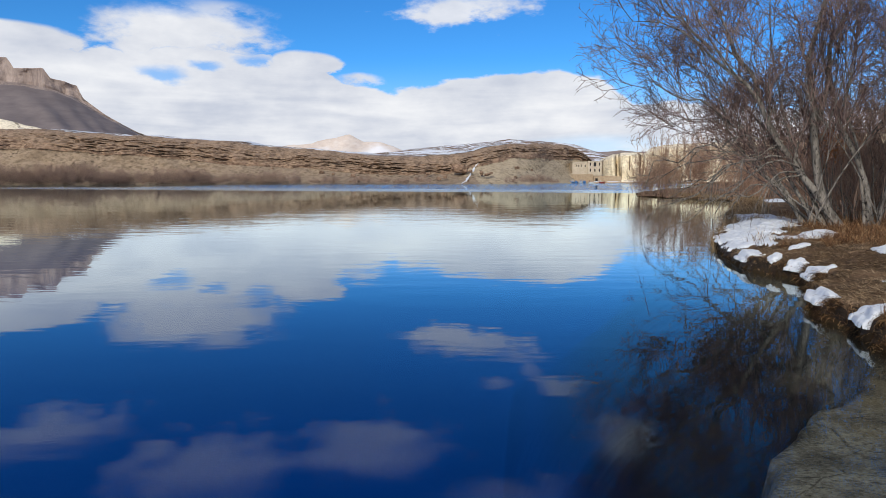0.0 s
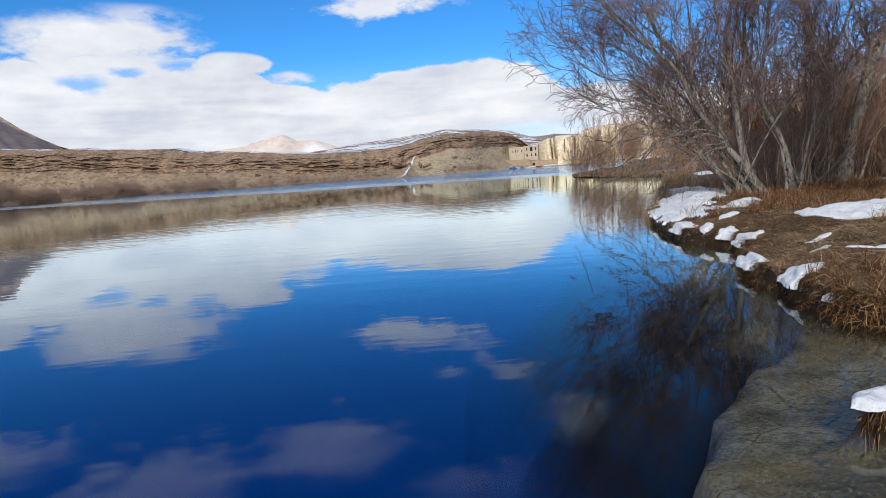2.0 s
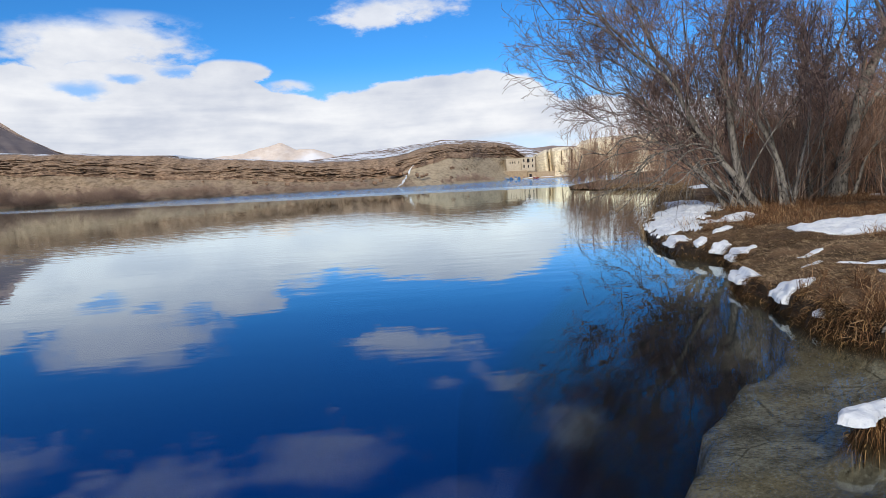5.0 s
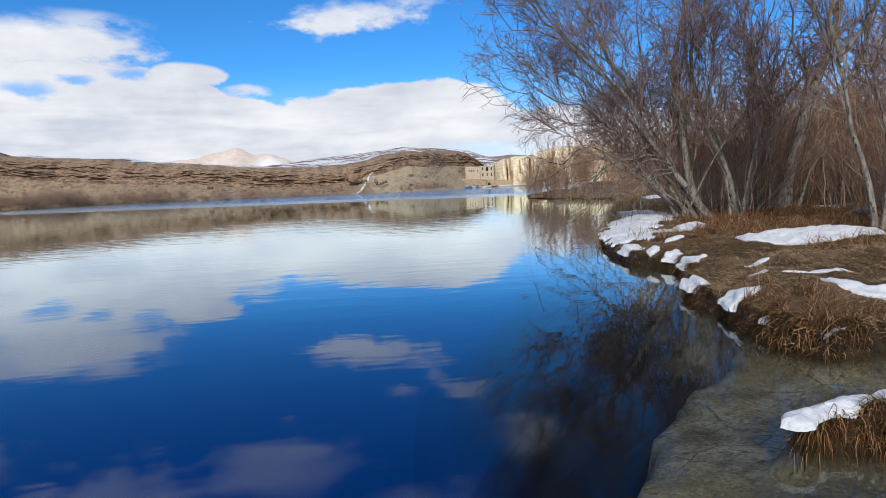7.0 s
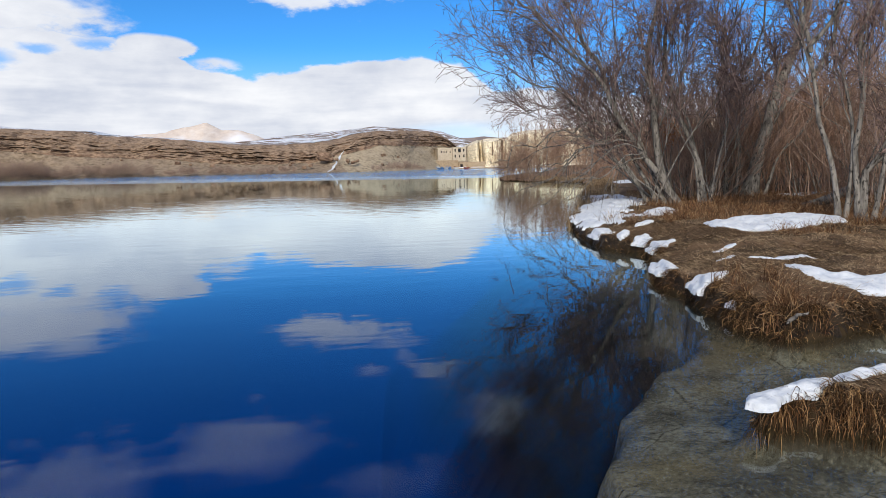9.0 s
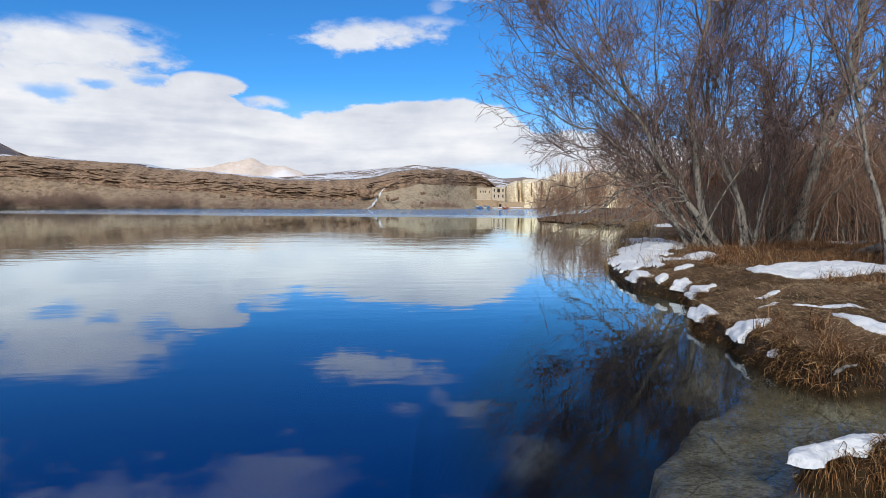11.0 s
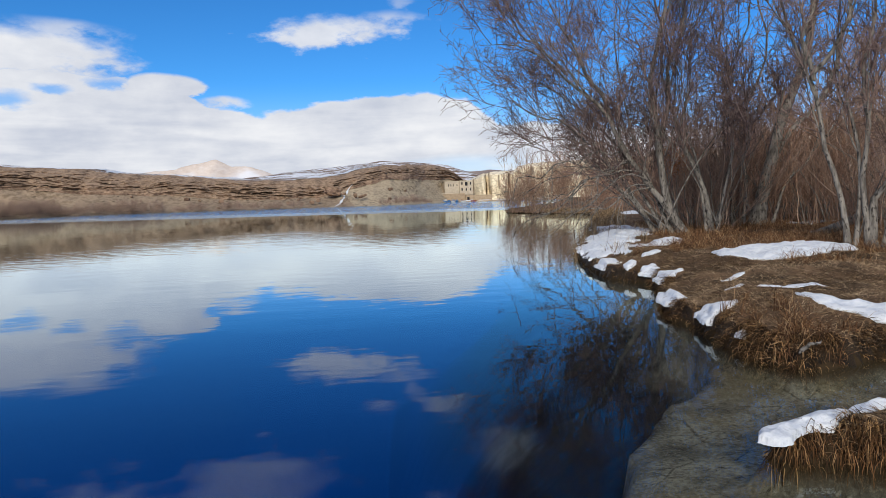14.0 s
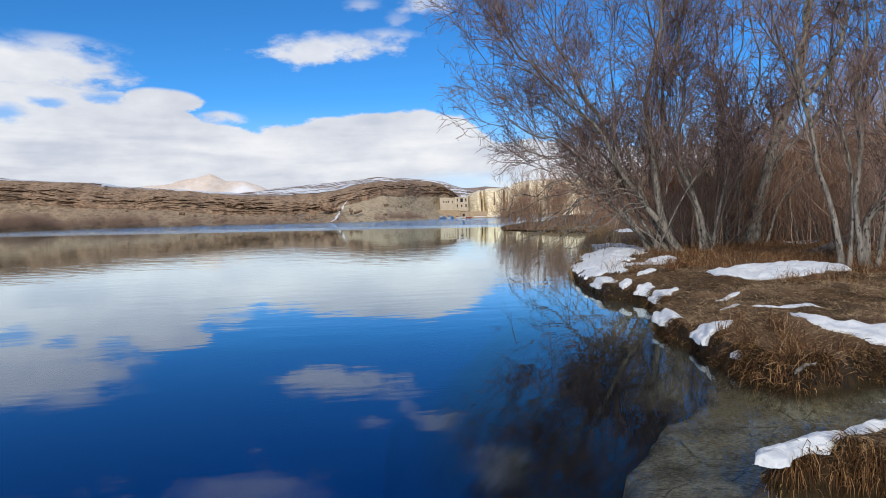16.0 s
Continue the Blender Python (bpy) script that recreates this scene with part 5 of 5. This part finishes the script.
BY = 290.0
lodge = new("lodge_building")
block("wall", 54.8, 61.2, BY, BY + 9, 3.0, 8.6, mat_wall, lodge, 0.08)
block("roof", 54.6, 61.4, BY - 0.2, BY + 9.2, 8.6, 8.85, mat_frame, lodge)
block("wall", 61.2, 67.0, BY - 1.0, BY + 8, 3.0, 8.9, mat_wall, lodge, 0.08)
block("roof", 61.0, 67.2, BY - 1.2, BY + 8.2, 8.9, 9.1, mat_frame, lodge)
for x in (56.4, 57.5, 58.5, 60.2):
    house_window(lodge, x, BY, 6.7, 0.40, 1.0)
for x in (62.2, 66.0):
    house_window(lodge, x, BY - 1.0, 7.2, 0.6, 1.3)
    house_window(lodge, x, BY - 1.0, 4.7, 0.6, 1.3)
house_window(lodge, 64.1, BY - 1.0, 6.9, 1.2, 1.7)
house_window(lodge, 64.1, BY - 1.0, 4.7, 0.6, 1.2)
tagged(lodge, "pale mud-plastered lodge with rows of small dark windows", "building")

terrace = new("terrace_wall")
block("wall", 51.5, 63.0, BY - 3.5, BY - 2.2, -0.4, 3.6, mat_stone, terrace, 0.1)
block("wall", 63.0, 74.5, BY - 4.5, BY - 3.2, -0.4, 2.8, mat_stone, terrace, 0.1)
block("floor", 51.5, 74.5, BY - 3.2, BY + 3, 2.0, 2.75, mat_stone, terrace, 0.05)
block("coping", 51.4, 63.1, BY - 3.6, BY - 2.1, 3.6, 3.8, mat_frame, terrace)
block("doorway", 63.6, 64.6, BY - 4.56, BY - 4.3, 0.1, 1.9, mat_dark, terrace, 0.0)
tagged(terrace, "tan stone terrace wall below the lodge", "wall")

quay = block("quay", 50.0, 112.0, BY - 9, BY - 3, -0.6, 0.35, mat_stone, None, 0.1)
tagged(quay, "low stone quay with snow along the far water", "quay", kind="structure")
for x0, x1, d in ((62, 66.5, 0.5), (68, 74, 1.2), (76, 92, 0.6), (94, 106, 1.4)):
    bm_v = oval((x0 + x1) / 2, BY - 6.5 + d, (x1 - x0) / 2, 1.3, 0)
    o = np.array(bm_v)
    c = o.mean(0)
    rings = [np.concatenate([c + (o - c) * k, np.full((len(o), 1), 0.35 + h)], 1) for k, h in ((1.0, -0.02), (0.92, 0.16), (0.6, 0.25), (0.15, 0.27))]
    n_ = len(o)
    V = np.concatenate(rings)
    V[:, 2] += 0.05 * fbm(V[:, 0] * 1.3, V[:, 1] * 1.3, 2, 3)
    F = np.array([[r * n_ + i, r * n_ + (i + 1) % n_, (r + 1) * n_ + (i + 1) % n_, (r + 1) * n_ + i] for r in range(3) for i in range(n_)])
    tagged(mesh_from("snow_patch", V, F, mat_snow), "thin snow lying on the far quay", "snow", "snow on the quay")


def paint(name, rgb):
    return mottled(name, tuple(c * 0.8 for c in rgb), rgb, 1.5, 0.45, 0.0)


mat_blue, mat_white, mat_redp = paint("faded blue boat paint", (0.06, 0.16, 0.36)), paint("white boat paint", (0.50, 0.52, 0.54)), paint("red boat paint", (0.22, 0.05, 0.04))


def pedal_boat(label, x, y, turn, hull, cover, tall):
    boat = new("pedal_boat")
    rows, n_ = [], 14
    for k, z in ((0.72, -0.12), (0.95, 0.15), (1.0, 0.42), (0.86, 0.45), (0.80, 0.28)):
        a = np.arange(n_) * 2 * np.pi / n_
        rows.append(np.stack([1.35 * k * np.sign(np.cos(a)) * np.abs(np.cos(a)) ** 0.7, 0.75 * k * np.sign(np.sin(a)) * np.abs(np.sin(a)) ** 0.7, np.full(n_, z) + 0.16 * np.cos(a) ** 4], -1))
    V = np.concatenate(rows)
    F = np.array([[r * n_ + i, r * n_ + (i + 1) % n_, (r + 1) * n_ + (i + 1) % n_, (r + 1) * n_ + i] for r in range(4) for i in range(n_)])
    mesh_from("hull", V, F, hull, parent=boat)
    block("seat", -0.7, 0.4, -0.5, 0.5, 0.25, 0.5, mat_white, boat)
    block("backrest", -0.8, -0.65, -0.5, 0.5, 0.5, 0.95, cover, boat)
    if tall:
        for px in (-0.7, 0.6):
            for py in (-0.5, 0.5):
                mesh_from("post", *tubes(np.array([[[px, py, 0.4], [px, py, 1.2]]], float), np.full((1, 2), 0.025), 6), mat_white, parent=boat)
        block("canopy", -0.95, 0.85, -0.65, 0.65, 1.18, 1.28, cover, boat, 0.05)
    boat.matrix_world = pose(x, y, 0.02, 0, 0, turn)
    return tagged(boat, label, "boat", "moored pedal boats")


for x, back, turn, hull, cover, tall, label in ((49.2, 10.6, 20, mat_redp, mat_blue, False, "dark red open pedal boat moored at the quay"), (51.6, 10.3, 95, mat_blue, mat_blue, False, "blue open pedal boat moored at the quay"),
                                               (53.0, 10.5, 80, mat_blue, mat_white, True, "blue pedal boat with white canopy moored at quay"), (54.6, 10.2, 70, mat_blue, mat_blue, False, "blue open pedal boat moored at the quay"),
                                               (56.2, 10.4, 100, mat_white, mat_blue, True, "white pedal boat with blue canopy moored at quay"), (57.8, 10.2, 85, mat_blue, mat_blue, False, "blue open pedal boat moored at the quay"),
                                               (60.6, 10.4, 15, mat_white, mat_redp, False, "white open pedal boat moored at the quay"), (65.0, 10.3, 10, mat_redp, mat_white, False, "dark red open pedal boat moored at the quay")):
    pedal_boat(label, x, BY - back, turn, hull, cover, tall)


def boulder(label, x, y, z, sx, sy, sz, turn, seed):
    bm = bmesh.new()
    bmesh.ops.create_icosphere(bm, subdivisions=3, radius=1.0)
    for v in bm.verts:
        p = v.co.copy()
        q = max(abs(p.x), abs(p.y), abs(p.z)) ** 0.6
        k = 1 + 0.22 * noise.noise(p * 1.3 + Vector((seed, 0, 0))) + 0.08 * noise.noise(p * 4 + Vector((0, seed, 0)))
        v.co = Vector((p.x * sx, p.y * sy, p.z * sz)) * (k / q)
    me = bpy.data.meshes.new("boulder")
    bm.to_mesh(me)
    bm.free()
    me.materials.append(mat_cliff)
    ob = new("boulder", me)
    ob.matrix_world = pose(x, y, z, 0, 12, turn)
    return tagged(ob, label, "boulder", "boulders on the talus")


boulder("large tilted brown rock slab in the gully", 5.6, 230.0, 5.2, 2.6, 2.0, 1.6, 25, 1)
g = np.random.default_rng(9)
for i in range(26):
    x = g.uniform(-70, 38)
    s0 = float(profile(x, [(-120, 208), (0, 214), (20, 217), (36, 226), (44, 248)]))
    q = g.uniform(0.2, 0.9)
    r = float(profile(x, [(-75, 14.4), (-36, 10.9), (-18, 9.2), (2, 10.4), (14, 12.6), (26, 14.4), (38, 14.6)]))
    sz = g.uniform(0.35, 0.9)
    boulder("fallen brown rock on the sandy talus", x, s0 + 17 * q, 0.47 * r * q ** 1.25 + 0.1, sz, sz * 0.8, sz * 0.7, g.uniform(0, 360), i + 2)

# a bleached stick and pebbles on the near bank
stick = new("driftwood_stick")
p = np.array([spline([(0, 0, 0.0), (0.18, 0.02, 0.03), (0.40, -0.01, 0.05)], 8, 0.004, rng)])
mesh_from("trunk", *tubes(p, np.array([[0.004, 0.017, 0.019, 0.017, 0.015, 0.013, 0.010, 0.003]]), 7), mat_bark, parent=stick)
stick.matrix_world = pose(4.12, 5.14, 0.20, 0, 0, 25)
tagged(stick, "bleached driftwood stick in the bank grass", "stick")
